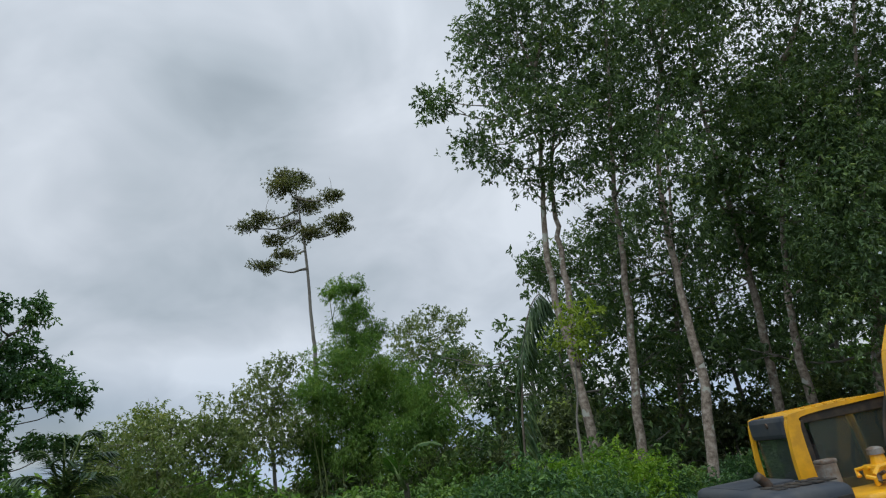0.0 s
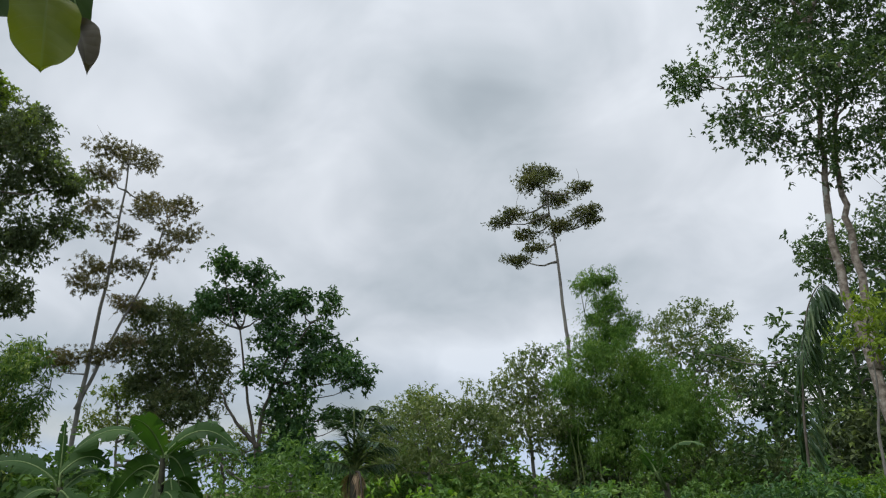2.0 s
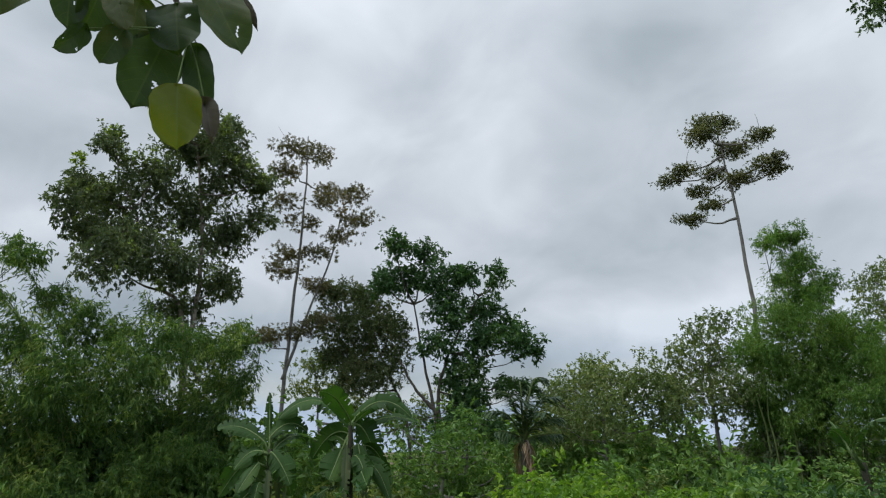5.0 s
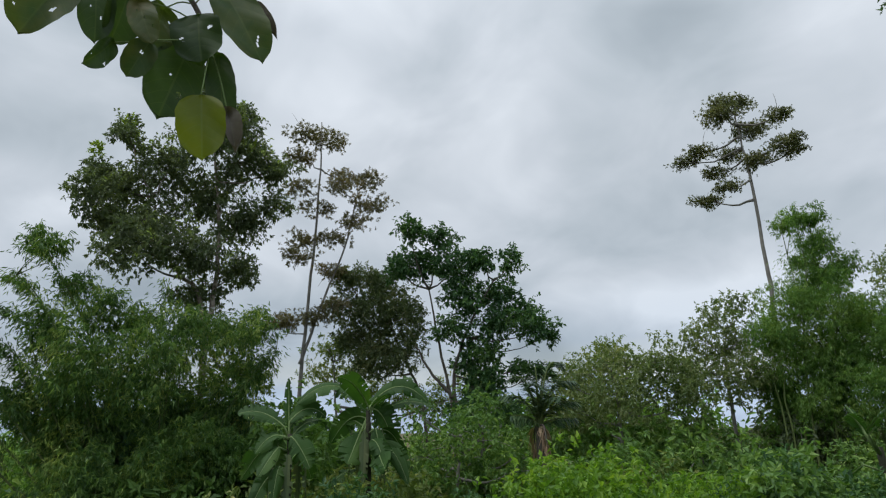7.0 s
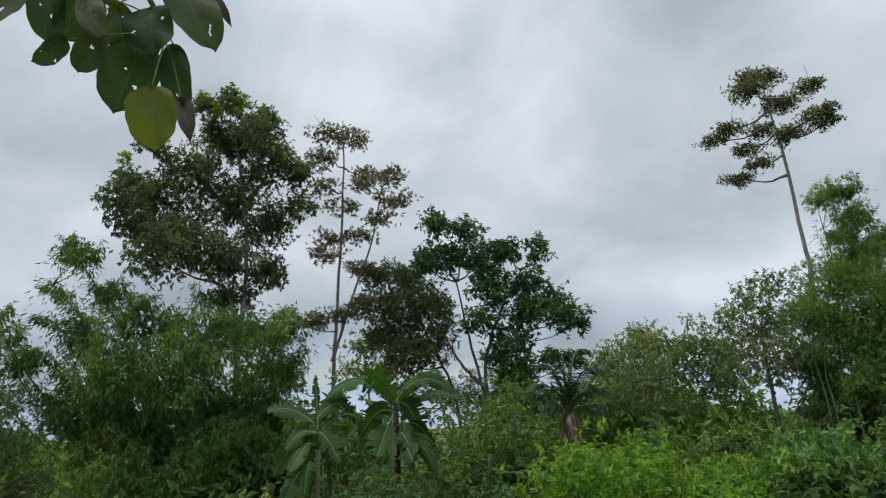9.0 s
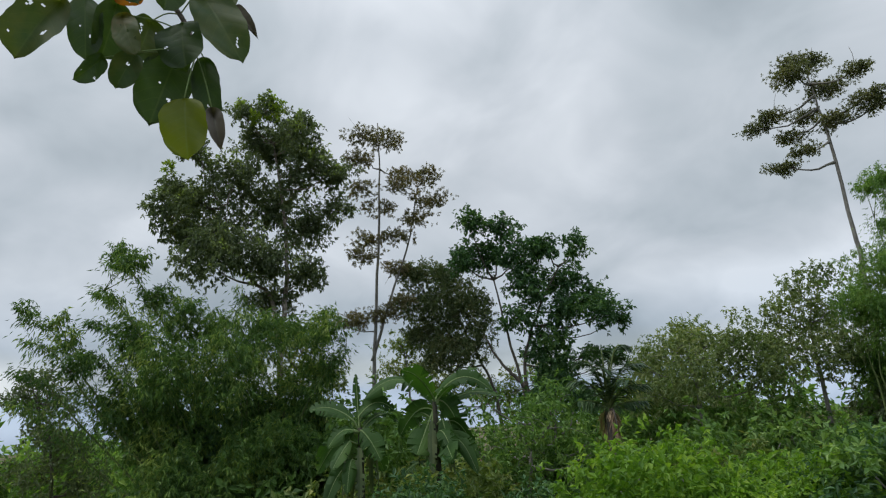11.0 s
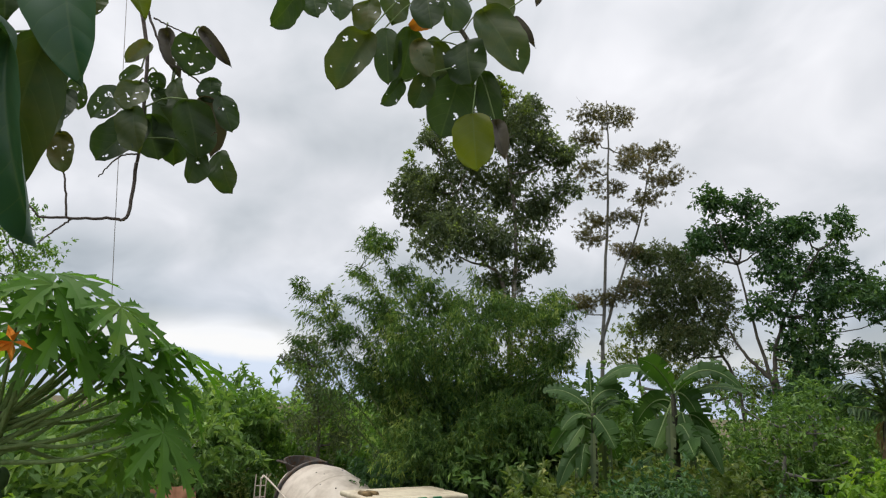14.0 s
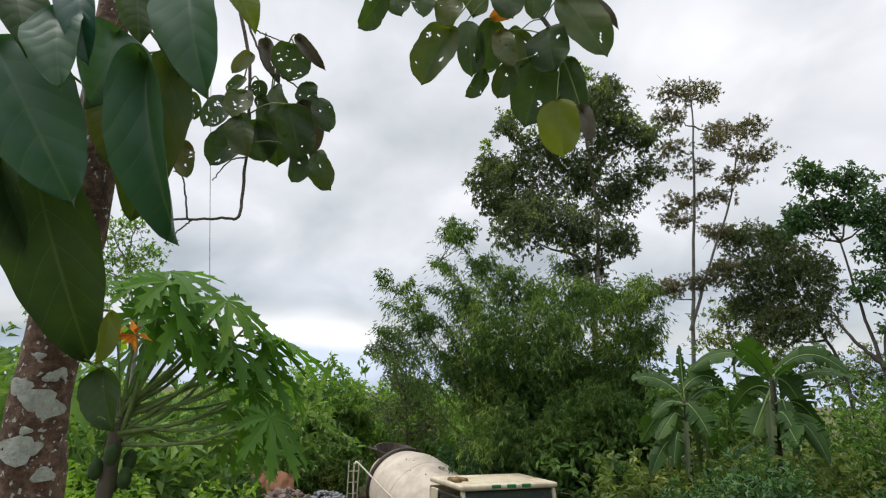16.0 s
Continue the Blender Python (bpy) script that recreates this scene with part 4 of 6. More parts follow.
def blade(base, tip, width, rng, arch=0.25, toward=1.0, splits=0.24, cells=34, across=5):
    """A banana leaf: arched rib, two halves that droop and tear into strips."""
    b, t = Vector(base), Vector(tip)
    d = t - b
    lift = Vector((0, 0, 1)) * d.length * arch
    rib = [b + d * u + lift * 4 * u * (1 - u) for u in (i / cells for i in range(cells + 1))]
    v, f = [], []
    d0 = d.normalized()
    s0 = d0.cross(Vector((0, 0, 1))).normalized() if abs(d0.z) < 0.98 else Vector((0.6, 0.8, 0))
    turn = rng.uniform(0.2, 1.2) * toward
    roll = max([turn, -turn] if abs(d0.z) < 0.5 else [turn * 0.4 * q for q in range(-4, 5)], key=lambda q: abs(((Matrix.Rotation(q, 3, d0) @ s0).cross(d0)).dot(Vector((0.78, -0.6, 0.1)))))
    sgns = (-1, 1)
    for sgn in sgns:
        start = len(v)
        tear = 0.0
        for i in range(cells + 1):
            u = i / cells
            dd = (rib[min(i + 1, cells)] - rib[max(i - 1, 0)]).normalized()
            side = dd.cross(Vector((0, 0, 1)))
            side = side.normalized() if side.length > 1e-3 else Vector((1, 0, 0))
            side = Matrix.Rotation(roll, 3, dd) @ side
            up = side.cross(dd)
            w = width * 0.5 * max(0.03, math.sin(math.pi * min(1, 0.06 + u * 0.94)) ** 0.55)
            if rng.uniform() < splits:
                tear = rng.uniform(-0.6, 0.7)
            for k in range(across):
                q = k / (across - 1)
                v.append(rib[i] + side * sgn * w * q * (1 - 0.12 * q) + up * w * (0.22 * q - (0.32 + tear * 0.6) * q * q) + dd * w * 0.25 * q)
        for i in range(cells):
            torn = rng.uniform() < splits
            for k in range(across - 1):
                if torn and k > 1:
                    continue
                a = start + i * across + k
                f.append((a, a + across, a + across + 1, a + 1))
    return [tuple(p) for p in v], f, rib


def banana(base, crown_z, rows, seed_no):
    """Rows: a leaf's foot and tip in the plan, width, arch."""
    rng = np.random.default_rng(seed_no)
    x, y = base
    g = ground_z(x, y)
    o = Vector((x, y, g))
    top = thing("banana_plant", pose(x, y, g), "banana plant with broad torn green leaves", "banana plant", "banana plants")
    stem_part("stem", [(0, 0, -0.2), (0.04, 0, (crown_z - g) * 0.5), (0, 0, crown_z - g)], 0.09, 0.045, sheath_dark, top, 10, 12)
    for i, r in enumerate(rows):
        b, t = Vector(r[:3]) - o, Vector(r[3:6]) - o
        side = Vector((0.8, -0.6, 0)) * rng.normal() * 0.3
        v, f, rib = blade(b, t + side, r[6] * 1.3, rng, r[7], 1.0 if r[6] > 0.2 else 0.3, 0.12 if i % 3 else 0.24, 40)
        lf = part_np("leaf", v, f, leaf_banana, top)
        c = Vector((0, 0, crown_z - g - 0.1))
        part("rib", rod(bmesh.new(), [c] + rib[:-1], [0.03] + [0.017 * (1 - 0.8 * j / len(rib)) for j in range(len(rib) - 1)], 6), stalk_green, lf, "", True)
    for k in range(6):
        a = rng.uniform(0, 6.28)
        b = Vector((math.cos(a) * 0.25, math.sin(a) * 0.25, crown_z - g - rng.uniform(0.2, 0.7)))
        t = b + Vector((math.cos(a) * rng.uniform(0.25, 0.7), math.sin(a) * rng.uniform(0.25, 0.7), -rng.uniform(0.35, 0.8)))
        v, f, rib = blade(b, t, rng.uniform(0.3, 0.45) * (1 if crown_z > 1.4 else 0.5), rng, rng.uniform(0.0, 0.25), 1.0, 0.10, 30)
        lf = part_np("leaf", v, f, leaf_banana, top)
        part("rib", rod(bmesh.new(), [Vector((0, 0, b.z - 0.1))] + rib[:-1], [0.02] + [0.013 * (1 - 0.8 * j / len(rib)) for j in range(len(rib) - 1)], 6), stalk_green, lf, "", True)
    for k in range(5):
        a = 1.3 * k + seed_no
        line = [Vector((0, 0, crown_z - g - 0.25)), Vector((math.cos(a) * 0.3, math.sin(a) * 0.3, crown_z - g - 0.35)), Vector((math.cos(a) * 0.36, math.sin(a) * 0.36, crown_z - g - 1.3))]
        v, f, rib = blade(line[1], line[2], 0.22, rng, 0.0, 1.0, 0.4, 24)
        part_np("dead_leaf", v, f, leaf_brown, top, "brown withered hanging leaf")


HANGING = [(-2.21, 0.98, 2.78, -2.2, 1, 2.53, 0.167),
    (-2.34, 0.26, 3.22, -2.34, 0.17, 3.04, 0.12),
    (-2.53, 0.33, 3.37, -2.49, 0.36, 3.23, 0.12),
    (-2.38, 0.42, 3.31, -2.33, 0.43, 3.14, 0.114),
    (-2.32, 0.54, 3.25, -2.3, 0.54, 3.09, 0.131),
    (-2.49, 0.68, 3.47, -2.45, 0.69, 3.26, 0.149),
    (-2.43, 0.57, 3.17, -2.44, 0.45, 2.89, 0.186),
    (-2.43, 0.65, 3.22, -2.4, 0.67, 2.94, 0.125),
    (-2.4, 0.76, 3.22, -2.42, 0.73, 2.97, 0.15),
    (-2.4, 0.73, 2.96, -2.37, 0.64, 2.82, 0.084),
    (-2.31, 0.82, 2.97, -2.35, 0.77, 2.82, 0.104),
    (-2.4, 0.89, 3.19, -2.36, 0.84, 2.98, 0.145),
    (-2.38, 0.99, 3.05, -2.39, 0.91, 2.73, 0.204)]
HANGING_more = [(-2.32, 1.08, 3.05, -2.27, 1.11, 2.72, 0.113),
    (-2.31, 0.98, 3.17, -2.26, 0.99, 2.93, 0.189),
    (-2.26, 1.04, 3.31, -2.12, 1.16, 2.97, 0.183),
    (-2.28, 0.78, 3.35, -2.23, 0.79, 3.14, 0.151),
    (-2.32, 0.92, 3.43, -2.28, 0.91, 3.19, 0.151),
    (-2.31, 1.13, 3.49, -2.28, 1.16, 3.28, 0.126),
    (-2.32, 0.76, 3.12, -2.25, 0.8, 2.93, 0.103)]
HANGING_dry = [(-2.24, 1.1, 2.77, -2.17, 1.11, 2.6, 0.068),
    (-2.26, 1.18, 3.29, -2.14, 1.22, 3.13, 0.051),
    (-2.07, 1.23, 3.36, -2.09, 1.21, 3.27, 0.04)]
HANGING_orange = [(-2.34, 0.84, 3.26, -2.35, 0.73, 3.2, 0.072)]
SPRAY = [(-2.14, -0.22, 2.75, -2.08, -0.27, 2.64, 0.054),
    (-2.27, -0.25, 2.72, -2.22, -0.3, 2.63, 0.046),
    (-2.27, -0.3, 2.63, -2.16, -0.35, 2.47, 0.089),
    (-2.2, -0.24, 2.63, -2.14, -0.26, 2.5, 0.102),
    (-2.22, -0.21, 2.51, -2.15, -0.32, 2.33, 0.131),
    (-2.24, -0.21, 2.53, -2.22, -0.15, 2.38, 0.141),
    (-2.18, -0.08, 2.83, -2.17, -0.09, 2.68, 0.145),
    (-2.28, -0.15, 2.67, -2.24, -0.1, 2.38, 0.131),
    (-2.11, -0.08, 2.56, -2.12, -0.02, 2.37, 0.137),
    (-2.18, -0.03, 2.42, -2.14, -0.04, 2.29, 0.094),
    (-2.3, 0.03, 2.47, -2.26, 0.09, 2.31, 0.106),
    (-2.11, 0.02, 2.6, -2.09, 0.07, 2.47, 0.077)]
SPRAY_low = [(-2.21, -0.19, 2.62, -2.18, -0.15, 2.56, 0.05),
    (-2.18, -0.19, 2.67, -2.2, -0.18, 2.61, 0.057),
    (-2.15, -0.02, 2.67, -2.14, -0.01, 2.58, 0.087),
    (-2.23, -0.14, 2.68, -2.17, -0.08, 2.49, 0.111),
    (-2.14, -0.24, 2.51, -2.1, -0.2, 2.35, 0.103)]
SPRAY_dry = [(-2.18, -0.04, 2.6, -2.2, 0.02, 2.42, 0.093),
    (-2.26, -0.19, 2.87, -2.21, -0.13, 2.7, 0.059),
    (-2.15, -0.07, 2.85, -2.13, 0.03, 2.73, 0.047)]
BEHIND = [(-1.89, -0.42, 2.42, -1.81, -0.41, 2.21, 0.134),
    (-1.87, -0.36, 2.29, -1.82, -0.33, 2.17, 0.065),
    (-2, -0.38, 2.51, -2.01, -0.36, 2.42, 0.055),
    (-1.97, -0.38, 2.72, -1.94, -0.36, 2.57, 0.055),
    (-1.89, -0.35, 2.73, -1.87, -0.35, 2.65, 0.089),
    (-2.01, -0.43, 2.58, -1.97, -0.44, 2.44, 0.086),
    (-1.88, -0.45, 2.47, -1.86, -0.44, 2.37, 0.072),
    (-1.97, -0.39, 2.46, -1.91, -0.38, 2.34, 0.068)]
BEHIND_dry = [(-1.95, -0.43, 2.4, -1.9, -0.37, 2.29, 0.045)]
NEAR = [(-1.26, -0.61, 2.24, -1.24, -0.42, 1.93, 0.164),
    (-1.34, -0.41, 2.33, -1.28, -0.42, 2.13, 0.129),
    (-1.22, -0.46, 2.37, -1.15, -0.41, 2.17, 0.066),
    (-1.35, -0.3, 2.5, -1.29, -0.23, 2.2, 0.126),
    (-1.25, -0.34, 2.24, -1.24, -0.25, 1.86, 0.102),
    (-1.25, -0.58, 2.34, -1.19, -0.51, 2.19, 0.083),
    (-1.21, -0.48, 2.29, -1.13, -0.44, 2.11, 0.095)]
NEAR_more = [(-1.46, -0.33, 2.36, -1.47, -0.37, 1.95, 0.134),
    (-1.49, -0.43, 2.27, -1.44, -0.41, 2.05, 0.099),
    (-1.39, -0.57, 2.08, -1.45, -0.41, 1.63, 0.163),
    (-1.38, -0.63, 2.09, -1.37, -0.54, 1.84, 0.088),
    (-1.46, -0.35, 2.52, -1.41, -0.3, 2.29, 0.095),
    (-1.41, -0.41, 2.47, -1.38, -0.38, 2.33, 0.079),
    (-1.52, -0.22, 2.61, -1.47, -0.15, 2.46, 0.066),
    (-1.46, -0.38, 1.62, -1.42, -0.34, 1.5, 0.077),
    (-1.44, -0.37, 1.74, -1.4, -0.37, 1.63, 0.042)]
TWIG = [(-2.19, -0.32, 3.2),
    (-2.19, -0.29, 2.97),
    (-2.2, -0.24, 2.79),
    (-2.2, -0.22, 2.64),
    (-2.2, -0.21, 2.47),
    (-2.2, -0.21, 2.35),
    (-2.2, -0.21, 2.17),
    (-2.19, -0.26, 2.15),
    (-2.17, -0.37, 2.13),
    (-2.16, -0.44, 2.12)]
TWIG2 = [(-2.2, -0.26, 2.92),
    (-2.2, -0.21, 2.81),
    (-2.21, -0.17, 2.73),
    (-2.21, -0.11, 2.71),
    (-2.22, -0.03, 2.67)]
TWIG3 = [(-2.2, -0.23, 2.88),
    (-2.21, -0.15, 2.86),
    (-2.21, -0.1, 2.85)]
TWIG4 = [(-2.2, -0.21, 2.38),
    (-2.2, -0.26, 2.36),
    (-2.19, -0.31, 2.28)]
TWIG5 = [(-2.17, -0.37, 2.13),
    (-2.17, -0.4, 2.27),
    (-2.16, -0.43, 2.29)]
TWIG6 = [(-2.18, -0.36, 2.13),
    (-2.17, -0.41, 2.07),
    (-2.16, -0.43, 2.04)]
TWIG7 = [(-2.16, -0.44, 2.12),
    (-2.15, -0.47, 2.15),
    (-2.14, -0.51, 2.16)]
PAP = [(-4.83, -1.09, 1.33)]
PAPL = [(-4.88, -0.4, 1.85),
    (-4.9, -0.19, 1.72),
    (-4.89, -0.29, 1.36),
    (-4.88, -0.39, 1.17),
    (-4.82, -0.9, 2.36),
    (-4.78, -1.07, 2.26),
    (-4.86, -0.65, 2.19),
    (-4.89, -0.3, 2.05),
    (-4.9, -0.06, 1.92),
    (-4.84, -0.75, 2.06),
    (-4.81, -0.92, 2.07),
    (-4.87, -0.57, 1.99),
    (-4.9, -0.02, 1.65),
    (-4.89, -0.24, 1.56),
    (-4.77, -1.11, 2.03),
    (-4.71, -1.34, 2.01),
    (-4.9, -0.1, 1.38),
    (-4.71, -1.34, 1.71),
    (-4.83, -0.85, 2.26),
    (-4.88, -0.45, 2.15),
    (-4.79, -1.02, 1.88),
    (-4.9, -0.19, 1.93),
    (-4.88, -0.49, 1.75),
    (-4.86, -0.65, 1.86)]
FLOW = [(-4.32, -1.07, 1.88),
    (-4.34, -0.96, 1.88)]
TRUNK = [(-1.6, -0.52, 1.35),
    (-1.59, -0.53, 1.49),
    (-1.6, -0.52, 1.76),
    (-1.6, -0.5, 1.95),
    (-1.6, -0.5, 2.2),
    (-1.6, -0.51, 2.52),
    (-1.6, -0.52, 2.8)]
BAN1 = [(-10.37, 7.04, 1.57, -10.53, 7.09, 2.56, 0.15, 0.02),
    (-10.42, 6.97, 1.67, -10.64, 6.09, 1.91, 0.33, 0.16),
    (-10.52, 6.94, 1.46, -10.61, 6.95, 0.83, 0.39, 0.0),
    (-10.34, 6.89, 1.52, -10.82, 6.33, 0.74, 0.34, 0.12),
    (-10.33, 7.11, 1.53, -9.98, 7.71, 1.59, 0.36, 0.28),
    (-10.34, 7.02, 1.65, -10.21, 7.41, 2.0, 0.18, 0.1),
    (-10.24, 7.0, 1.5, -10.01, 7.28, 0.95, 0.38, 0.1),
    (-10.33, 6.91, 1.49, -10.69, 6.57, 1.21, 0.34, 0.25),
    (-10.34, 7.02, 1.75, -9.91, 7.53, 1.83, 0.29, 0.3)]
BAN2 = [(-9.48, 8.2, 1.99, -8.76, 8.83, 2.59, 0.33, 0.12),
    (-9.44, 8.14, 2.01, -9.43, 7.36, 2.46, 0.34, 0.1),
    (-9.64, 8.31, 1.93, -10.62, 7.39, 2.07, 0.46, 0.3),
    (-9.39, 8.21, 1.97, -9.25, 8.6, 1.39, 0.47, 0.2),
    (-9.59, 8.08, 1.54, -9.66, 7.83, 1.02, 0.47, 0.0),
    (-9.49, 8.34, 1.83, -8.66, 9.13, 1.98, 0.27, 0.16),
    (-9.4, 8.2, 1.99, -9.1, 8.3, 2.22, 0.2, 0.05),
    (-9.54, 8.17, 1.61, -9.78, 7.85, 1.77, 0.29, 0.15),
    (-9.51, 8.23, 2.01, -8.68, 8.95, 2.06, 0.27, 0.3),
    (-9.43, 8.24, 1.44, -9.21, 8.23, 0.95, 0.4, 0.0),
    (-9.68, 8.07, 0.89, -10.02, 7.71, 0.63, 0.32, 0.1),
    (-9.53, 8.17, 1.8, -9.99, 7.72, 1.36, 0.38, 0.25)]
BAN3 = [(-1.99, 10.86, 1.41, -1.43, 10.42, 1.73, 0.17, 0.2),
    (-1.96, 10.67, 1.41, -2.23, 10.5, 1.68, 0.17, 0.2),
    (-1.94, 10.56, 1.41, -1.79, 10.54, 1.82, 0.11, 0.1),
    (-1.88, 10.38, 1.41, -1.63, 10.37, 1.48, 0.17, 0.3)]
banana((-10.35, 7.05), 1.55, BAN1, 91)
banana((-9.47, 8.17), 1.95, BAN2, 92)
banana((-1.85, 10.8), 1.25, BAN3, 93)


def palmate(parent, c, normal, ahead, size, rng, stalk_from):
    """A papaya leaf: nine lobes round the stalk's end, each cut into pointed side lobes, drooping at the rim."""
    n = Vector(normal).normalized()
    a0 = (Vector(ahead) - n * n.dot(Vector(ahead))).normalized()
    b0 = n.cross(a0)
    c = Vector(c)
    v, f = [c], []
    outline = ((0.10, 0.10, 0.035), (0.30, 0.30, 0.095), (0.42, 0.42, 0.085), (0.49, 0.60, 0.215), (0.59, 0.58, 0.085), (0.67, 0.79, 0.175), (0.76, 0.75, 0.06), (0.84, 0.92, 0.095), (0.90, 0.89, 0.035))
    for k in range(9):
        a = radians((k - 4) * 37 + rng.normal() * 4)
        reach = size * (0.80 + 0.25 * math.cos(a)) * rng.uniform(0.88, 1.1)
        d = a0 * math.cos(a) + b0 * math.sin(a)
        s = n.cross(d)
        sag = rng.uniform(0.08, 0.4)
        bend = rng.normal() * 0.10
        at = lambda q, w: c + d * reach * q + s * (w + bend * q * q) * reach - n * reach * (0.12 * q * q) + n * abs(w) * reach * 0.35 + Vector((0, 0, -sag * reach * q * q))
        i = len(v)
        for q, qe, w in outline:
            v.extend((at(qe, -w), at(q, 0.0), at(qe, w)))
        v.append(at(1.0, 0.0))
        f.append((0, i + 1, i)), f.append((0, i + 2, i + 1))
        for j in range(len(outline) - 1):
            o = i + 3 * j
            f.append((o, o + 1, o + 4, o + 3)), f.append((o + 1, o + 2, o + 5, o + 4))
        o = i + 3 * (len(outline) - 1)
        f.append((o, o + 1, len(v) - 1)), f.append((o + 1, o + 2, len(v) - 1))
    ob = part_np("leaf", [tuple(p) for p in v], f, leaf_papaya, parent)
    s0 = Vector(stalk_from)
    part("stalk", rod(bmesh.new(), smooth_line([s0, s0.lerp(c, 0.5) + Vector((0, 0, -0.07)), c], 10), [0.017 - 0.001 * i for i in range(10)], 7), stalk_green, ob, "", True)


def papaya():
    rng = np.random.default_rng(17)
    x, y = -4.95, -1.2
    g = ground_z(x, y)
    top = thing("papaya_plant", pose(x, y, g), "papaya plant with long-stalked lobed leaves and green fruit", "papaya plant")
    o = Vector((x, y, g))
    crown = Vector(PAP[0]) - o
    stem_part("trunk", [(0, 0, -0.2), (0.02, 0.01, crown.z * 0.5), crown + Vector((0, 0, 0.15))], 0.085, 0.05, bark_dark, top, 12, 14)
    back = [(-5.4, -0.6, 1.9), (-5.5, -1.3, 2.0), (-5.2, -0.9, 2.15), (-5.3, -0.3, 1.5), (-5.0, -1.6, 1.8), (-5.1, -1.7, 1.5), (-4.6, -1.35, 1.5)]
    for i, p in enumerate([Vector(p) for p in PAPL] + [Vector(q) for q in back]):
        p = p - o + Vector((rng.normal() * 0.16, 0, 0))
        out = p - crown
        ahead = Vector((out.x + 0.15, out.y, -0.25 * out.length))
        palmate(top, p, (out.x * 0.5 + 0.22 + rng.normal() * 0.2, out.y * 0.55 + rng.normal() * 0.28, 0.68), ahead, 0.42 * rng.uniform(0.8, 1.15), rng, crown + Vector((rng.normal() * 0.02, rng.normal() * 0.02, rng.uniform(-0.18, 0.12))))
    for i in range(5):
        a = i * 2.4
        c = crown + Vector((math.cos(a) * 0.11, math.sin(a) * 0.11, -0.22 - 0.05 * i))
        bm = bmesh.new()
        lathe(bm, [(-0.075, 0.01), (-0.06, 0.028), (-0.025, 0.046), (0.025, 0.044), (0.06, 0.025), (0.07, 0.004)], Matrix.Translation(c) @ pose(0, 0, 0, 0, 80, 0), 12)
        part("fruit", bm, fruit_green, top, "green papaya fruit", True)
    for p in FLOW:
        c = Vector(p) - o
        D = unit(rng.normal(size=(7, 3)) + np.array([0, 0, -0.8]))
        v, f = leaf_mesh(np.tile(np.array(c), (7, 1)), D, unit(rng.normal(size=(7, 3))), np.full(7, 0.12), np.full(7, 0.045))
        ob = part_np("withered_leaf", v, f.tolist(), petal_orange, top, "withered orange leaf")
        part("stalk", rod(bmesh.new(), [crown, crown.lerp(c, 0.6) + Vector((0, 0, 0.05)), c], [0.008, 0.006, 0.005], 5), stalk_green, ob)


papaya()


# ---- large-leaved tree beside the camera ----
def big_leaf_material(name, stops, through, gloss, veins=0.13):
    m, nt, bsdf, out = material(name)
    uv = nt.nodes.new("ShaderNodeUVMap")
    sep = nt.nodes.new("ShaderNodeSeparateXYZ")
    nt.links.new(uv.outputs[0], sep.inputs[0])

    def mth(op, a, b=None):
        n = nt.nodes.new("ShaderNodeMath")
        n.operation = op
        for i, q in enumerate((a, b)):
            if q is None:
                continue
            if isinstance(q, (int, float)):
                n.inputs[i].default_value = q
            else:
                nt.links.new(q, n.inputs[i])
        return n.outputs[0]
    off = mth("ABSOLUTE", mth("SUBTRACT", sep.outputs[1], 0.5))
    wave = mth("ABSOLUTE", mth("SINE", mth("MULTIPLY", mth("SUBTRACT", sep.outputs[0], mth("MULTIPLY", mth("POWER", off, 1.35), 0.75)), 20.0)))
    vein = mth("LESS_THAN", wave, 0.07)
    rib = mth("LESS_THAN", off, 0.018)
    lines = mth("MAXIMUM", vein, rib)
    info = nt.nodes.new("ShaderNodeObjectInfo")
    n = noise_node(nt, 9.0, 5.0, 0.6)
    mixed = mth("ADD", mth("MULTIPLY", n.outputs[0], 0.65), mth("MULTIPLY", info.outputs["Random"], 0.42))
    col = ramp_node(nt, mixed, stops)
    mx = nt.nodes.new("ShaderNodeMix")
    mx.data_type, mx.blend_type = "RGBA", "MIX"
    mx.inputs[7].default_value = (0.16, 0.22, 0.08, 1)
    nt.links.new(mth("MULTIPLY", lines, veins), mx.inputs[0])
    nt.links.new(col.outputs[0], mx.inputs[6])
    nt.links.new(mx.outputs[2], bsdf.inputs["Base Color"])
    bsdf.inputs["Roughness"].default_value = gloss
    bump(nt, mth("SUBTRACT", wave, mth("MULTIPLY", rib, 1.0)), bsdf, 0.16, 0.004)
    tr = nt.nodes.new("ShaderNodeBsdfTranslucent")
    warm = nt.nodes.new("ShaderNodeMix")
    warm.data_type, warm.blend_type = "RGBA", "MULTIPLY"
    warm.inputs[0].default_value, warm.inputs[7].default_value = 1.0, (1.5, 1.5, 0.5, 1)
    nt.links.new(mx.outputs[2], warm.inputs[6])
    nt.links.new(warm.outputs[2], tr.inputs[0])
    both = nt.nodes.new("ShaderNodeMixShader")
    both.inputs[0].default_value = through
    nt.links.new(bsdf.outputs[0], both.inputs[1])
    nt.links.new(tr.outputs[0], both.inputs[2])
    nt.links.new(both.outputs[0], out.inputs[0])
    return m


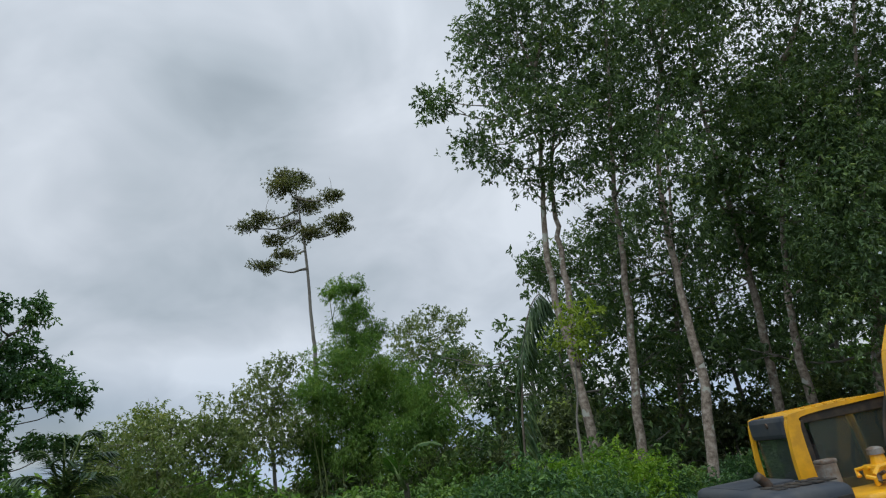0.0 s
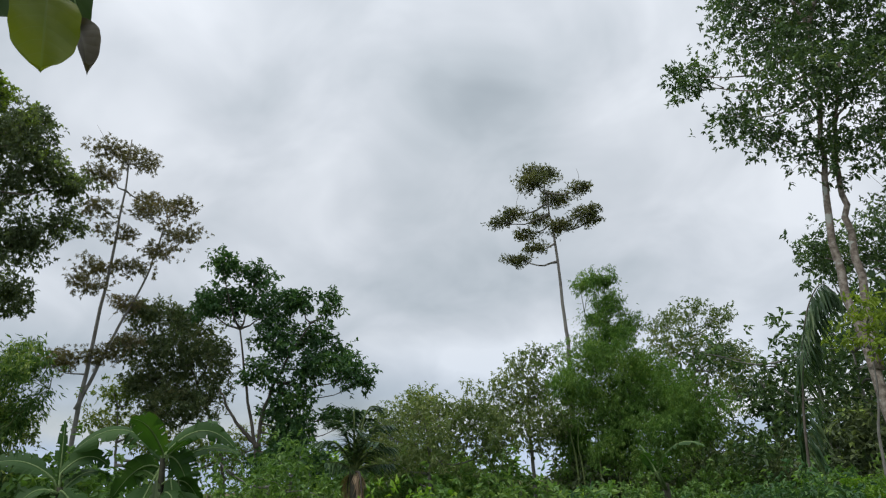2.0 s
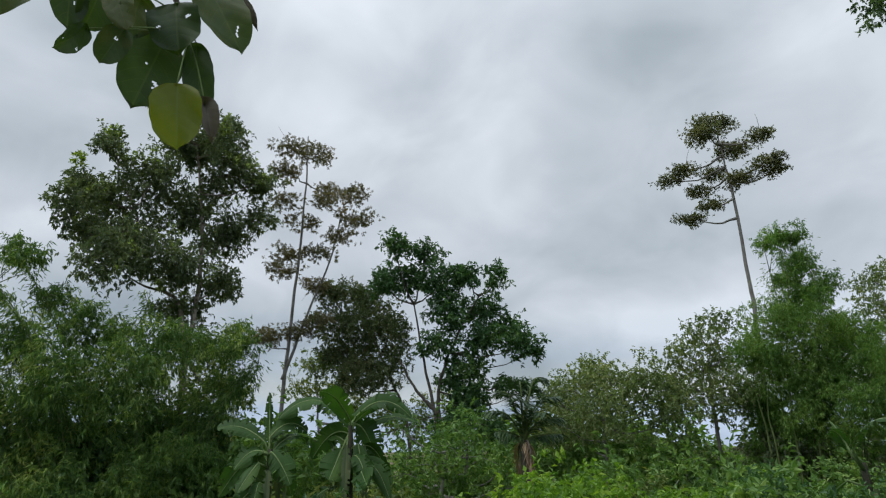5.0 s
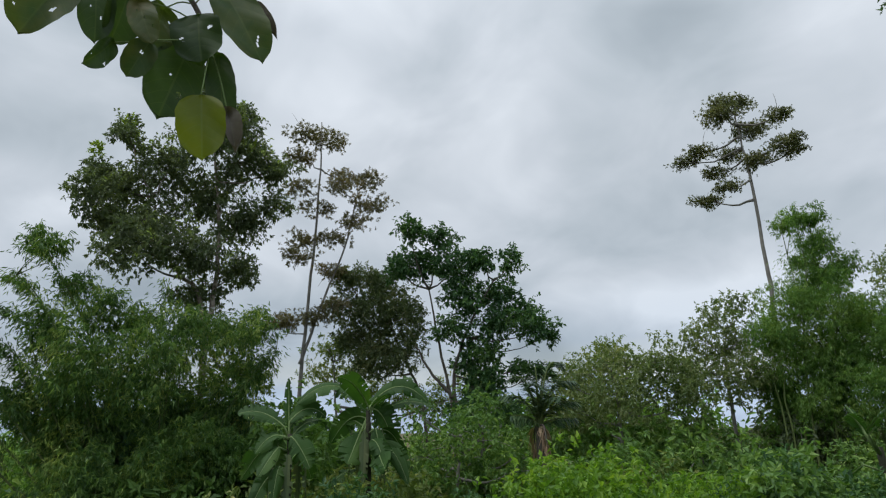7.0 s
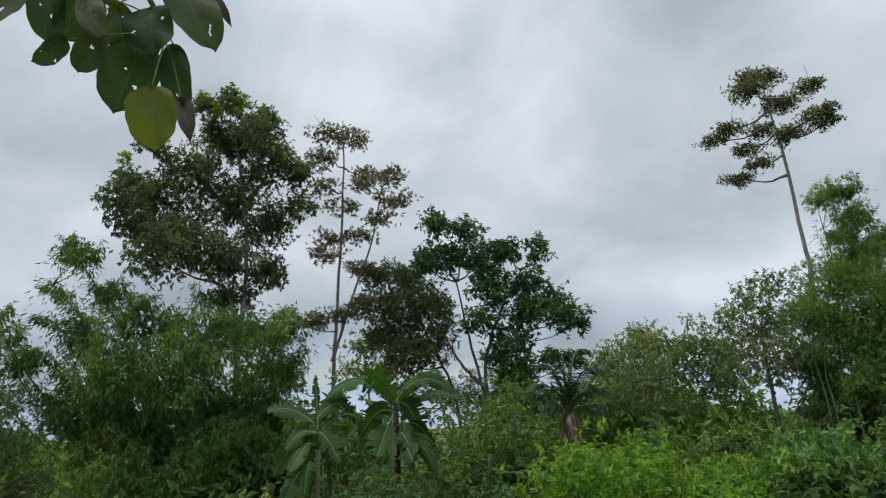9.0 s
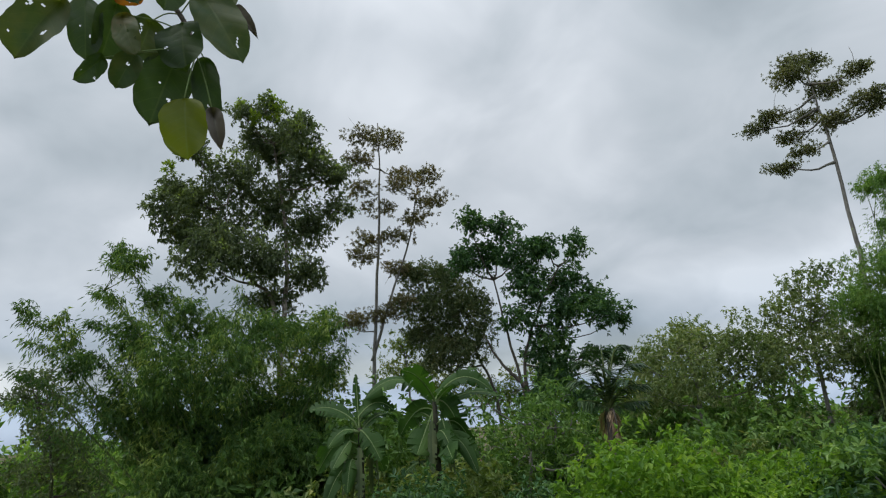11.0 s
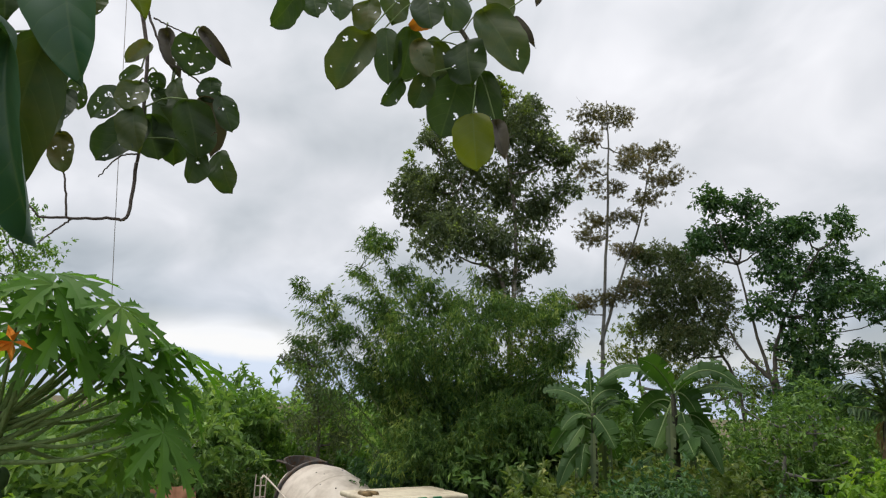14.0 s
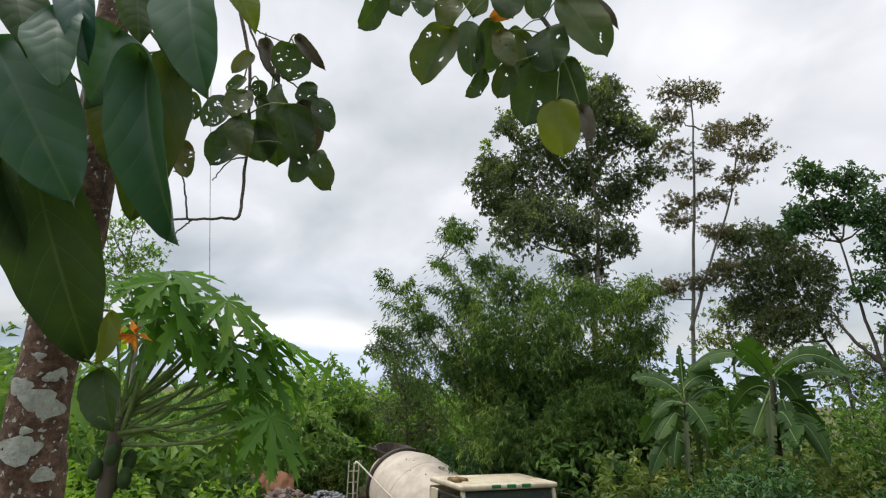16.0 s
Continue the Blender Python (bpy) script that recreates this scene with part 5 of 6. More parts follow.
leaf_large = big_leaf_material("leaf_large", [(0.25, (0.022, 0.05, 0.015)), (0.5, (0.04, 0.08, 0.02)), (0.72, (0.08, 0.105, 0.022)), (0.9, (0.13, 0.09, 0.025))], 0.38, 0.55)
leaf_large_yellow = big_leaf_material("leaf_large_yellow", [(0.25, (0.085, 0.135, 0.012)), (0.6, (0.15, 0.19, 0.018)), (0.9, (0.19, 0.17, 0.02))], 0.55, 0.5, 0.35)
leaf_near = big_leaf_material("leaf_near", [(0.25, (0.016, 0.070, 0.052)), (0.5, (0.028, 0.10, 0.068)), (0.75, (0.048, 0.125, 0.06))], 0.2, 0.42, 0.16)
leaf_large_orange = big_leaf_material("leaf_large_orange", [(0.25, (0.30, 0.10, 0.02)), (0.6, (0.40, 0.16, 0.03)), (0.9, (0.25, 0.14, 0.04))], 0.5, 0.5)
leaf_large_dry = big_leaf_material("leaf_large_dry", [(0.25, (0.09, 0.08, 0.07)), (0.6, (0.17, 0.155, 0.14)), (0.9, (0.25, 0.22, 0.19))], 0.1, 0.8)


def large_leaf(parent, row, mat, rng, holes=0.5, label="", cup=0.25, curl=0.12, name="leaf", pointed=False):
    """One broad leaf hung from its stalk: nearly round, short pointed tip, cupped, with eaten holes."""
    b, t = Vector(row[:3]), Vector(row[3:6])
    d = (t - b)
    length = d.length
    d.normalize()
    face = (Vector((0.0, 0.0, 1.6)) + Vector(rng.normal(size=3) * 0.25)) - (b + t) * 0.5
    n = (face - d * face.dot(d)).normalized()
    n = (n + d.cross(n) * rng.normal() * 0.3).normalized()
    vee = rng.uniform(0.02, 0.15)
    s = d.cross(n)
    nu, nv = 40, 26
    v, uvs, f = [], [], []
    for i in range(nu + 1):
        u = i / nu
        half = row[6] * 0.5 * max(0.0, 1 - abs(2 * u ** 0.96 - 1) ** 2.35) ** 0.52
        if pointed:
            half = row[6] * 0.56 * max(0.0, math.sin(math.pi * u ** 0.84)) ** 0.62
        elif u > 0.955:
            half = min(half, row[6] * 0.5 * (0.02 + 0.34 * (1 - u) / 0.045))
        half *= 1 + 0.015 * math.sin(u * 31 + row[0] * 50)
        for k in range(nv + 1):
            q = 2 * k / nv - 1
            p = b + d * length * u + s * half * q + n * (half * abs(q) * vee * 2 + row[6] * (cup * (abs(q) ** 1.5) * 0.4) - curl * length * (u - 0.4) ** 2 * 2 + 0.012 * row[6] * 6 * math.sin(u * 9 + q * 3 + row[1] * 40) * abs(q))
            v.append(tuple(p))
            uvs.append((u, 0.5 + 0.5 * q * half / (row[6] * 0.5)))
    gone = set()
    for _ in range(int(rng.poisson(holes * 5))):
        ci, ck = int(rng.integers(8, nu - 4)), int(rng.integers(3, nv - 4))
        for _ in range(int(rng.integers(1, 7))):
            gone.add((ci, ck))
            ci, ck = ci + int(rng.integers(-1, 2)), ck + int(rng.integers(-1, 2))
    for i in range(nu):
        for k in range(nv):
            if (i, k) not in gone:
                a = i * (nv + 1) + k
                f.append((a, a + 1, a + nv + 2, a + nv + 1))
    ob = part_np(name, v, f, mat, parent, label, True)
    layer = ob.data.uv_layers.new(name="UVMap")
    for lp in ob.data.loops:
        layer.data[lp.index].uv = uvs[lp.vertex_index]
    return ob


def large_leaved_tree():
    rng = np.random.default_rng(23)
    top = thing("large_leaved_tree", pose(0, 0, 0), "brown lichen-spotted tree with huge drooping green leaves", "tree")
    line = [(-1.63, -0.53, -0.1), (-1.61, -0.53, 0.7)] + TRUNK[:-1] + [(-1.62, -0.52, 3.2), (-1.7, -0.45, 3.9)]
    pts = smooth_line(line, 34)
    core = smooth_line(line, 160)
    part("trunk", rod(bmesh.new(), [p + Vector(rng.normal(size=3) * 0.002) for p in pts], [max(0.02, 0.098 - 0.024 * p.z) for p in pts], 20), bark_brown, top, "", True)
    for k, (z, a, size) in enumerate(((1.555, 0.2, 0.034), (1.58, -0.4, 0.026), (1.535, 0.72, 0.03), (1.60, 0.5, 0.015), (1.61, 0.8, 0.016), (1.45, -0.25, 0.042), (1.455, 0.3, 0.02), (1.645, 0.05, 0.011), (1.49, 0.1, 0.012), (1.40, 0.6, 0.022), (1.70, 0.5, 0.010))):
        r = 0.0985 - 0.024 * z
        o = min(core, key=lambda p: abs(p.z - z))
        bm = bmesh.new()
        vs = []
        for j in range(14):
            t = 2 * math.pi * j / 14
            w = size * (1 + 0.2 * math.sin(3 * t + k))
            aa = a + w * math.cos(t) / r
            vs.append(bm.verts.new((o.x + math.cos(aa) * (r + 0.004), o.y + math.sin(aa) * (r + 0.004), z + w * 0.7 * math.sin(t))))
        m = bm.verts.new((o.x + math.cos(a) * (r + 0.007), o.y + math.sin(a) * (r + 0.007), z))
        for j in range(14):
            bm.faces.new((m, vs[j], vs[(j + 1) % 14]))
        part("lichen_patch", bm, lichen_white, top, "pale grey lichen patch", True)
    boughs = [[(-1.62, -0.52, 3.2), (-1.95, 0.0, 3.65), (-2.3, 0.5, 3.62), (-2.42, 0.8, 3.45), (-2.38, 1.0, 3.25), (-2.32, 1.05, 3.05)],
              [(-2.3, 0.5, 3.62), (-2.48, 0.35, 3.52), (-2.52, 0.15, 3.46)],
              [(-1.64, -0.5, 3.5), (-1.95, -0.4, 3.6)] + TWIG[:6], TWIG[5:], TWIG2, TWIG3, TWIG4, TWIG5, TWIG6, TWIG7]
    sizes = (0.016, 0.007, 0.0085, 0.006, 0.0045, 0.003, 0.0032, 0.0035, 0.003, 0.003)
    for ln, r in zip(boughs, sizes):
        p = smooth_line(ln, 26)
        part("bough", rod(bmesh.new(), [q + Vector(rng.normal(size=3) * 0.0012) for q in p], [r * (1 - 0.4 * i / 25) for i in range(26)], 7), bark_twig, top, "", True)
    every = [q for ln in boughs[:2] for q in smooth_line(ln, 30)]
    spray = [q for ln in (boughs[2], boughs[4], boughs[5]) for q in smooth_line(ln, 30)]
    trunk = [p for p in pts if p.z > 1.6]

    def hang(row, mat, near, holes, label="", cup=0.25, curl=0.12, pointed=False):
        ob = large_leaf(top, row, mat, rng, holes, label, cup, curl, "leaf", pointed)
        b = Vector(row[:3])
        j = min(near, key=lambda q: (q - b).length)
        if (j - b).length > 0.01:
            part("leaf_stalk", rod(bmesh.new(), smooth_line([j, j.lerp(b, 0.5) + Vector((0, 0, 0.02)), b], 6), [0.003] * 6, 5), stalk_green, ob, "", True)

    for i, row in enumerate(HANGING + HANGING_more):
        hang(row, leaf_large_yellow if i == 0 else leaf_large, every, 0.1 if i == 0 else 0.45, "yellow-green translucent leaf" if i == 0 else "")
    for row in HANGING_orange:
        hang(row, leaf_large_orange, every, 0.2, "orange-brown dying leaf")
    for row in HANGING_dry:
        hang(row, leaf_large_dry, every, 0.0, "withered grey curled leaf", 1.6, 0.3)
    for i, row in enumerate(SPRAY + SPRAY_low):
        hang(row, leaf_large, spray, 2.0 if i in (2, 3, 6, 13) else 0.45)
    for row in SPRAY_dry:
        hang(row, leaf_large_dry, spray, 0.4, "withered grey curled leaf", 1.7, 0.4)
    for row in BEHIND:
        hang(row, leaf_large, trunk, 1.6)
    for row in BEHIND_dry:
        hang(row, leaf_large_dry, trunk, 0.4, "withered grey curled leaf", 1.7, 0.4)
    for i, row in enumerate(NEAR):
        hang(row, leaf_large if i == 5 else leaf_near, trunk, 0.0, "", 0.5 if i != 4 else 1.5, 0.25, True)
    for i, row in enumerate(NEAR_more):
        hang(row, leaf_large_yellow if i in (6, 8) else leaf_large, trunk, 0.12, "", 0.5, 0.2, True)


large_leaved_tree()


# ---- vehicles and the yard ----
def wheel_parts(parent, c, r, w):
    ob = part("wheel", lathe(bmesh.new(), [(-w * 0.3, r * 0.25), (-w * 0.3, r * 0.55), (w * 0.3, r * 0.55), (w * 0.3, r * 0.25)], Matrix.Translation(c) @ pose(0, 0, 0, 0, 0, 90), 20), steel_grey, parent)
    part("tyre", lathe(bmesh.new(), [(-w / 2, r * 0.55), (-w / 2, r * 0.9), (-w * 0.38, r), (w * 0.38, r), (w / 2, r * 0.9), (w / 2, r * 0.55)], Matrix.Translation(c) @ pose(0, 0, 0, 0, 0, 90), 28), rubber, ob, "", True)


def mixer_truck():
    """Forward is +x; the origin is on the ground under the cab's front."""
    x, y = -12.64, 4.62
    top = thing("mixer_truck", pose(x, y, -3.15, 0, 0, 13), "dusty cream concrete mixer truck with a pale drum", "truck")
    P = lambda name, bm, mat, par=top, label="", sm=False: part(name, bm, mat, par, label, sm)
    bm = bmesh.new()
    for yy in (-0.42, 0.42):
        box(bm, (-4.2, yy, 0.95), (8.0, 0.12, 0.26), 0.01)
    for xx in (-7.6, -6, -4.4, -2.6, -1.2):
        box(bm, (xx, 0, 0.95), (0.12, 0.8, 0.2))
    P("chassis", bm, steel_dark)
    # cab: a shell of posts, panels and roof round real window openings
    bm = bmesh.new()
    box(bm, (-0.8, 0, 1.02), (1.6, 2.36, 0.62), 0.06)
    box(bm, (-0.05, 0, 1.62), (0.10, 2.36, 0.66), 0.03)
    for s in (-1, 1):
        box(bm, (-0.8, s * 1.155, 1.62), (1.6, 0.06, 0.66), 0.02)
        rod(bm, [(-0.04, s * 1.12, 1.9), (-0.22, s * 1.08, 2.84)], 0.05, 8)
        box(bm, (-1.35, s * 1.12, 2.3), (0.32, 0.07, 0.84), 0.02)
    box(bm, (-1.57, 0, 1.9), (0.06, 2.3, 1.7), 0.02)
    P("cab_shell", bm, paint_cream)
    bm = bmesh.new()
    box(bm, (-0.86, 0, 2.87), (1.46, 2.32, 0.11), 0.054, None, 5)
    box(bm, (-0.92, 0, 2.91), (1.1, 1.9, 0.06), 0.03, None, 3)
    roof = P("roof", bm, paint_cream, top, "cream cab roof with rounded edges", True)
    for yy in (-0.36, 0.0, 0.36):
        P("marker_lamp", box(bmesh.new(), (-0.15, yy, 2.885), (0.06, 0.22, 0.07), 0.02), lamp_green, roof, "green roof marker lamp")
    bm = bmesh.new()
    rod(bm, [(-0.95, -1.0, 2.94), (-0.55, -1.0, 2.94)], [0.055, 0.085], 12)
    rod(bm, [(-0.98, -0.82, 2.94), (-0.6, -0.82, 2.94)], [0.05, 0.075], 12)
    P("air_horn", bm, brass_old, roof, "weathered twin air horn", True)
    g = P("windscreen", box(bmesh.new(), (0, 0, 0), (0.012, 2.1, 0.95), 0.0, None), glass_screen)
    g.matrix_local = pose(-0.13, 0, 2.35, 0, -10.5, 0)
    g.visible_shadow = False
    bm = bmesh.new()
    box(bm, (-0.06, 0, 1.9), (0.05, 2.2, 0.05), 0.01)
    box(bm, (-0.215, 0, 2.80), (0.05, 2.1, 0.04), 0.01)
    P("screen_seal", bm, rubber)
    bm = bmesh.new()
    for yy in (-0.55, 0.35):
        rod(bm, [(-0.03, yy, 1.93), (-0.06, yy + 0.45, 2.12), (-0.08, yy + 0.6, 2.3)], 0.009, 5)
    P("wiper", bm, rubber)
    for s in (-1, 1):
        door = P("door", box(bmesh.new(), (-0.72, s * 1.19, 1.55), (0.86, 0.03, 0.86), 0.02), paint_cream)
        gl = P("window", box(bmesh.new(), (-0.72, s * 1.13, 2.32), (0.84, 0.012, 0.74)), glass_dark, door)
        gl.visible_shadow = False
        bm = bmesh.new()
        for z in (1.95, 2.68):
            box(bm, (-0.72, s * 1.135, z), (0.92, 0.05, 0.05), 0.01)
        rod(bm, [(-0.14, s * 1.12, 1.96), (-0.30, s * 1.12, 2.68)], 0.025, 6)
        rod(bm, [(-1.16, s * 1.135, 1.96), (-1.16, s * 1.135, 2.68)], 0.025, 6)
        P("window_frame", bm, rubber, door)
        P("handle", box(bmesh.new(), (-1.02, s * 1.215, 1.78), (0.16, 0.03, 0.04), 0.01), rubber, door)
        bm = bmesh.new()
        rod(bm, [(-0.15, s * 1.14, 2.72), (0.12, s * 1.36, 2.70), (0.16, s * 1.40, 2.5), (0.16, s * 1.40, 2.05), (0.0, s * 1.2, 1.95)], 0.014, 6)
        arm = P("mirror_arm", bm, steel_dark, top, "", True)
        P("mirror", box(bmesh.new(), (0.16, s * 1.42, 2.3), (0.05, 0.2, 0.36), 0.02), rubber, arm)
        P("headlamp", lathe(bmesh.new(), [(0, 0.02), (0.03, 0.10), (0.0, 0.11)], Matrix.Translation((0.0, s * 0.85, 0.98)), 16), glass_dark)
        P("seat", box(box(bmesh.new(), (-1.0, s * 0.55, 1.55), (0.5, 0.5, 0.14), 0.04), (-1.25, s * 0.55, 1.98), (0.13, 0.46, 0.75), 0.05), seat_grey)
    P("bumper", box(bmesh.new(), (0.04, 0, 0.62), (0.18, 2.36, 0.3), 0.05), paint_black)
    bm = bmesh.new()
    lathe(bm, [(0, 0.20), (0.02, 0.215), (0.03, 0.20)], Matrix.Translation((-0.42, -0.55, 1.92)) @ pose(0, 0, 0, 0, 30, 0), 20)
    P("steering_wheel", bm, rubber)
    # drum, tilted up to the back
    axis = Matrix.Translation((-4.3, 0, 1.84)) @ pose(0, 0, 0, 0, 10, 0)
    drum = P("drum", lathe(bmesh.new(), [(2.1, 0.25), (2.05, 0.62), (1.7, 0.82), (0.9, 1.07), (0.2, 1.15), (-0.7, 1.13), (-1.6, 0.95), (-2.3, 0.70), (-2.35, 0.5)], axis, 40), paint_drum, top, "pale dusty mixing drum with dried splashes", True)
    P("drum_ring", lathe(bmesh.new(), [(-1.42, 0.95), (-1.42, 1.06), (-1.58, 1.03), (-1.58, 0.92)], axis, 40), steel_dark, drum, "", True)
    P("drum_seam", lathe(bmesh.new(), [(0.22, 1.145), (0.2, 1.158), (0.14, 1.158), (0.12, 1.145)], axis, 40), paint_drum, drum, "", True)
    rng = np.random.default_rng(3)
    for i in range(12):
        a, u = rng.uniform(0.2, 2.6), rng.uniform(-0.6, 0.9)
        c = axis @ Vector((u, 1.135 * math.cos(a), 1.135 * math.sin(a)))
        P("splash", box(bmesh.new(), c, (0.045, 0.03, 0.03), 0.012), steel_grey, drum)
    bm = bmesh.new()
    box(bm, (-5.9, 0, 1.75), (0.16, 1.5, 1.3), 0.02)
    box(bm, (-2.0, 0, 1.5), (0.2, 1.2, 0.9), 0.02)
    P("drum_stand", bm, steel_dark)
    hop = P("hopper", lathe(bmesh.new(), [(0.0, 0.36), (0.45, 0.56), (0.5, 0.60), (0.5, 0.56), (0.02, 0.32)], Matrix.Translation((-6.5, 0, 2.55)) @ pose(0, 0, 0, 0, -78, 0), 20), steel_dark, top, "dark rusty charging hopper")
    P("hopper_rim", rod(bmesh.new(), [(-6.2, -0.6, 3.02), (-7.0, -0.6, 3.02), (-7.0, 0.6, 3.02), (-6.2, 0.6, 3.02)], 0.03, 6), steel_dark, hop)
    P("chute", box(bmesh.new(), (-7.3, 0, 1.9), (1.1, 0.5, 0.08), 0.02, pose(0, 0, 0, 0, -35, 0)), steel_dark)
    for s in (-1, 1):
        bm = bmesh.new()
        rod(bm, smooth_line([(-6.3, s * 1.2, 1.1), (-6.3, s * 1.25, 2.5), (-6.2, s * 1.25, 2.66), (-6.0, s * 1.2, 2.68), (-3.6, s * 1.2, 2.2), (-1.75, s * 1.15, 2.0)], 26), 0.022, 6)
        P("hand_rail", bm, paint_drum, top, "", True)
        bm = bmesh.new()
        for k in range(5):
            rod(bm, [(-6.75, s * 0.95, 1.2 + 0.3 * k), (-6.75, s * 1.25, 1.2 + 0.3 * k)], 0.015, 5)
        for yy in (0.95, 1.25):
            rod(bm, [(-6.75, s * yy, 1.0), (-6.75, s * yy, 2.7)], 0.018, 5)
        P("ladder", bm, paint_drum)
        for xx in (-5.0, -6.3):
            P("mudguard", box(bmesh.new(), (xx, s * 1.0, 1.13), (1.2, 0.5, 0.04), 0.015), paint_black)
        wheel_parts(top, (-0.95, s * 1.0, 0.52), 0.52, 0.3)
        wheel_parts(top, (-5.0, s * 0.95, 0.52), 0.52, 0.5)
        wheel_parts(top, (-6.3, s * 0.95, 0.52), 0.52, 0.5)
        P("fuel_tank", box(bmesh.new(), (-2.7, s * 0.95, 0.85), (1.0, 0.5, 0.5), 0.1), steel_grey)


mixer_truck()


def excavator():
    """Forward is +x, the cab on the left side; the origin is on the ground at the cab's rear right corner."""
    top = thing("excavator", pose(3.17, 8.19, -1.45, 0, -2.4, 6), "yellow crawler excavator with a black engine cover", "excavator")
    P = lambda name, bm, mat, par=top, label="", sm=False: part(name, bm, mat, par, label, sm)
    bm = bmesh.new()
    box(bm, (0.6, 0.0, 1.12), (4.4, 2.7, 0.24), 0.04)
    P("platform", bm, paint_yellow)
    for s in (-1.05, 1.05):
        tr = P("track", box(bmesh.new(), (0.7, s, 0.42), (3.9, 0.55, 0.78), 0.3, None, 5), rubber, top, "worn black crawler track", True)
        for i in range(22):
            P("track_shoe", box(bmesh.new(), (-1.0 + i * 0.162, s, 0.825), (0.11, 0.58, 0.03), 0.006), steel_dark, tr)
    P("turntable", lathe(bmesh.new(), [(0.75, 0.6), (1.02, 0.6)], pose(0.7, 0, 0, 0, -90, 0), 28), steel_dark)
    # cab: posts, roof, glass
    W, H0, H1, Lc = 0.92, 1.24, 2.90, 1.45
    bm = bmesh.new()
    outer = smooth_line([(0.0, 0, H0), (-0.03, 0, 2.2), (0.0, 0, 2.62), (0.04, 0, 2.84), (0.16, 0, 2.91), (1.0, 0, 2.94), (Lc, 0, 2.95)], 40)
    inner = smooth_line([(0.20, 0, H0), (0.17, 0, 2.2), (0.17, 0, 2.62), (0.19, 0, 2.78), (0.27, 0, 2.86), (1.0, 0, 2.895), (Lc, 0, 2.905)], 40)
    for y0, y1, cut in ((0.0, 0.07, 0.0), (W - 0.05, W, 0.72)):
        ring = [[bm.verts.new((p.x, y, p.z)) for p in (o, n) for y in (y0, y1)] for o, n in zip(outer, [q.lerp(o, cut) for o, q in zip(outer, inner)])]
        for a, b in zip(ring, ring[1:]):
            for i, j in ((0, 1), (1, 3), (3, 2), (2, 0)):
                bm.faces.new((a[i], a[j], b[j], b[i]))
        bm.faces.new((ring[0][0], ring[0][2], ring[0][3], ring[0][1]))
        bm.faces.new((ring[-1][0], ring[-1][1], ring[-1][3], ring[-1][2]))
        rod(bm, smooth_line([(Lc - 0.05, y0 + 0.05, 2.90), (Lc + 0.05, y0 + 0.05, 2.6), (Lc + 0.10, y0 + 0.05, 1.9), (Lc + 0.05, y0 + 0.05, H0)], 12), 0.05, 8)
    box(bm, (Lc / 2, 0.05, 1.36), (Lc, 0.09, 0.26), 0.03)
    box(bm, (Lc / 2, W - 0.05, 1.6), (Lc, 0.09, 0.75), 0.03)
    P("cab_frame", bm, paint_yellow, top, "glossy yellow cab posts")
    bm = bmesh.new()
    box(bm, (Lc / 2 + 0.12, W / 2 + 0.01, 2.90), (Lc - 0.26, W - 0.11, 0.06), 0.03, pose(0, 0, 0, 0, -1.5, 0))
    roof = P("roof", bm, paint_yellow, top, "", True)
    for i in range(9):
        P("rain_clip", box(bmesh.new(), (0.3 + 0.15 * i, 0.04, 2.945 ), (0.04, 0.03, 0.02), 0.006), paint_yellow, roof)
    P("lower_panel", box(bmesh.new(), (0.06, W / 2, 1.5), (0.06, W - 0.2, 0.5), 0.02), paint_hood)
    panel = P("rear_panel", box(bmesh.new(), (0.07, W / 2 + 0.01, 2.76), (0.14, W - 0.11, 0.27), 0.06), paint_hood, top, "dark blue-grey panel over the rear window")
    P("panel_badge", lathe(bmesh.new(), [(-0.012, 0.03), (0.0, 0.035)], Matrix.Translation((0.0, 0.42, 2.80)), 14), steel_dark, panel)
    gl = P("rear_window", box(bmesh.new(), (0.05, W / 2, 2.18), (0.012, W - 0.2, 0.9)), glass_dark)
    gl.visible_shadow = False
    gl = P("side_window", box(bmesh.new(), (Lc / 2 + 0.12, 0.05, 2.14), (Lc - 0.38, 0.012, 1.34)), glass_dark)
    gl.visible_shadow = False
    gl = P("door_window", box(bmesh.new(), (Lc / 2 + 0.12, W - 0.05, 2.38), (Lc - 0.38, 0.012, 0.84)), glass_dark)
    gl.visible_shadow = False
    gl = P("front_window", box(bmesh.new(), (Lc + 0.03, W / 2, 2.1), (0.012, W - 0.2, 1.4)), glass_dark)
    gl.visible_shadow = False
    bm = bmesh.new()
    for c, s in (((Lc / 2 + 0.08, 0.04, 2.835), (Lc - 0.26, 0.04, 0.13)), ((Lc / 2 + 0.12, 0.035, 1.49), (Lc - 0.3, 0.05, 0.05)), ((0.205, 0.035, 2.14), (0.07, 0.05, 1.34))):
        box(bm, c, s, 0.012)
    P("window_seal", bm, rubber)
    bm = bmesh.new()
    box(bm, (0.75, 0.46, 1.72), (0.5, 0.5, 0.16), 0.05)
    box(bm, (0.50, 0.52, 2.12), (0.14, 0.46, 0.75), 0.06)
    box(bm, (0.49, 0.52, 2.58), (0.10, 0.26, 0.2), 0.05)
    P("seat", bm, seat_grey, top, "grey operator seat", True)
    P("rail_handle", rod(bmesh.new(), smooth_line([(1.42, -0.06, 2.76), (1.34, -0.12, 2.76), (1.30, -0.12, 2.6), (1.33, -0.08, 2.42)], 10), 0.02, 6), rubber, top, "", True)
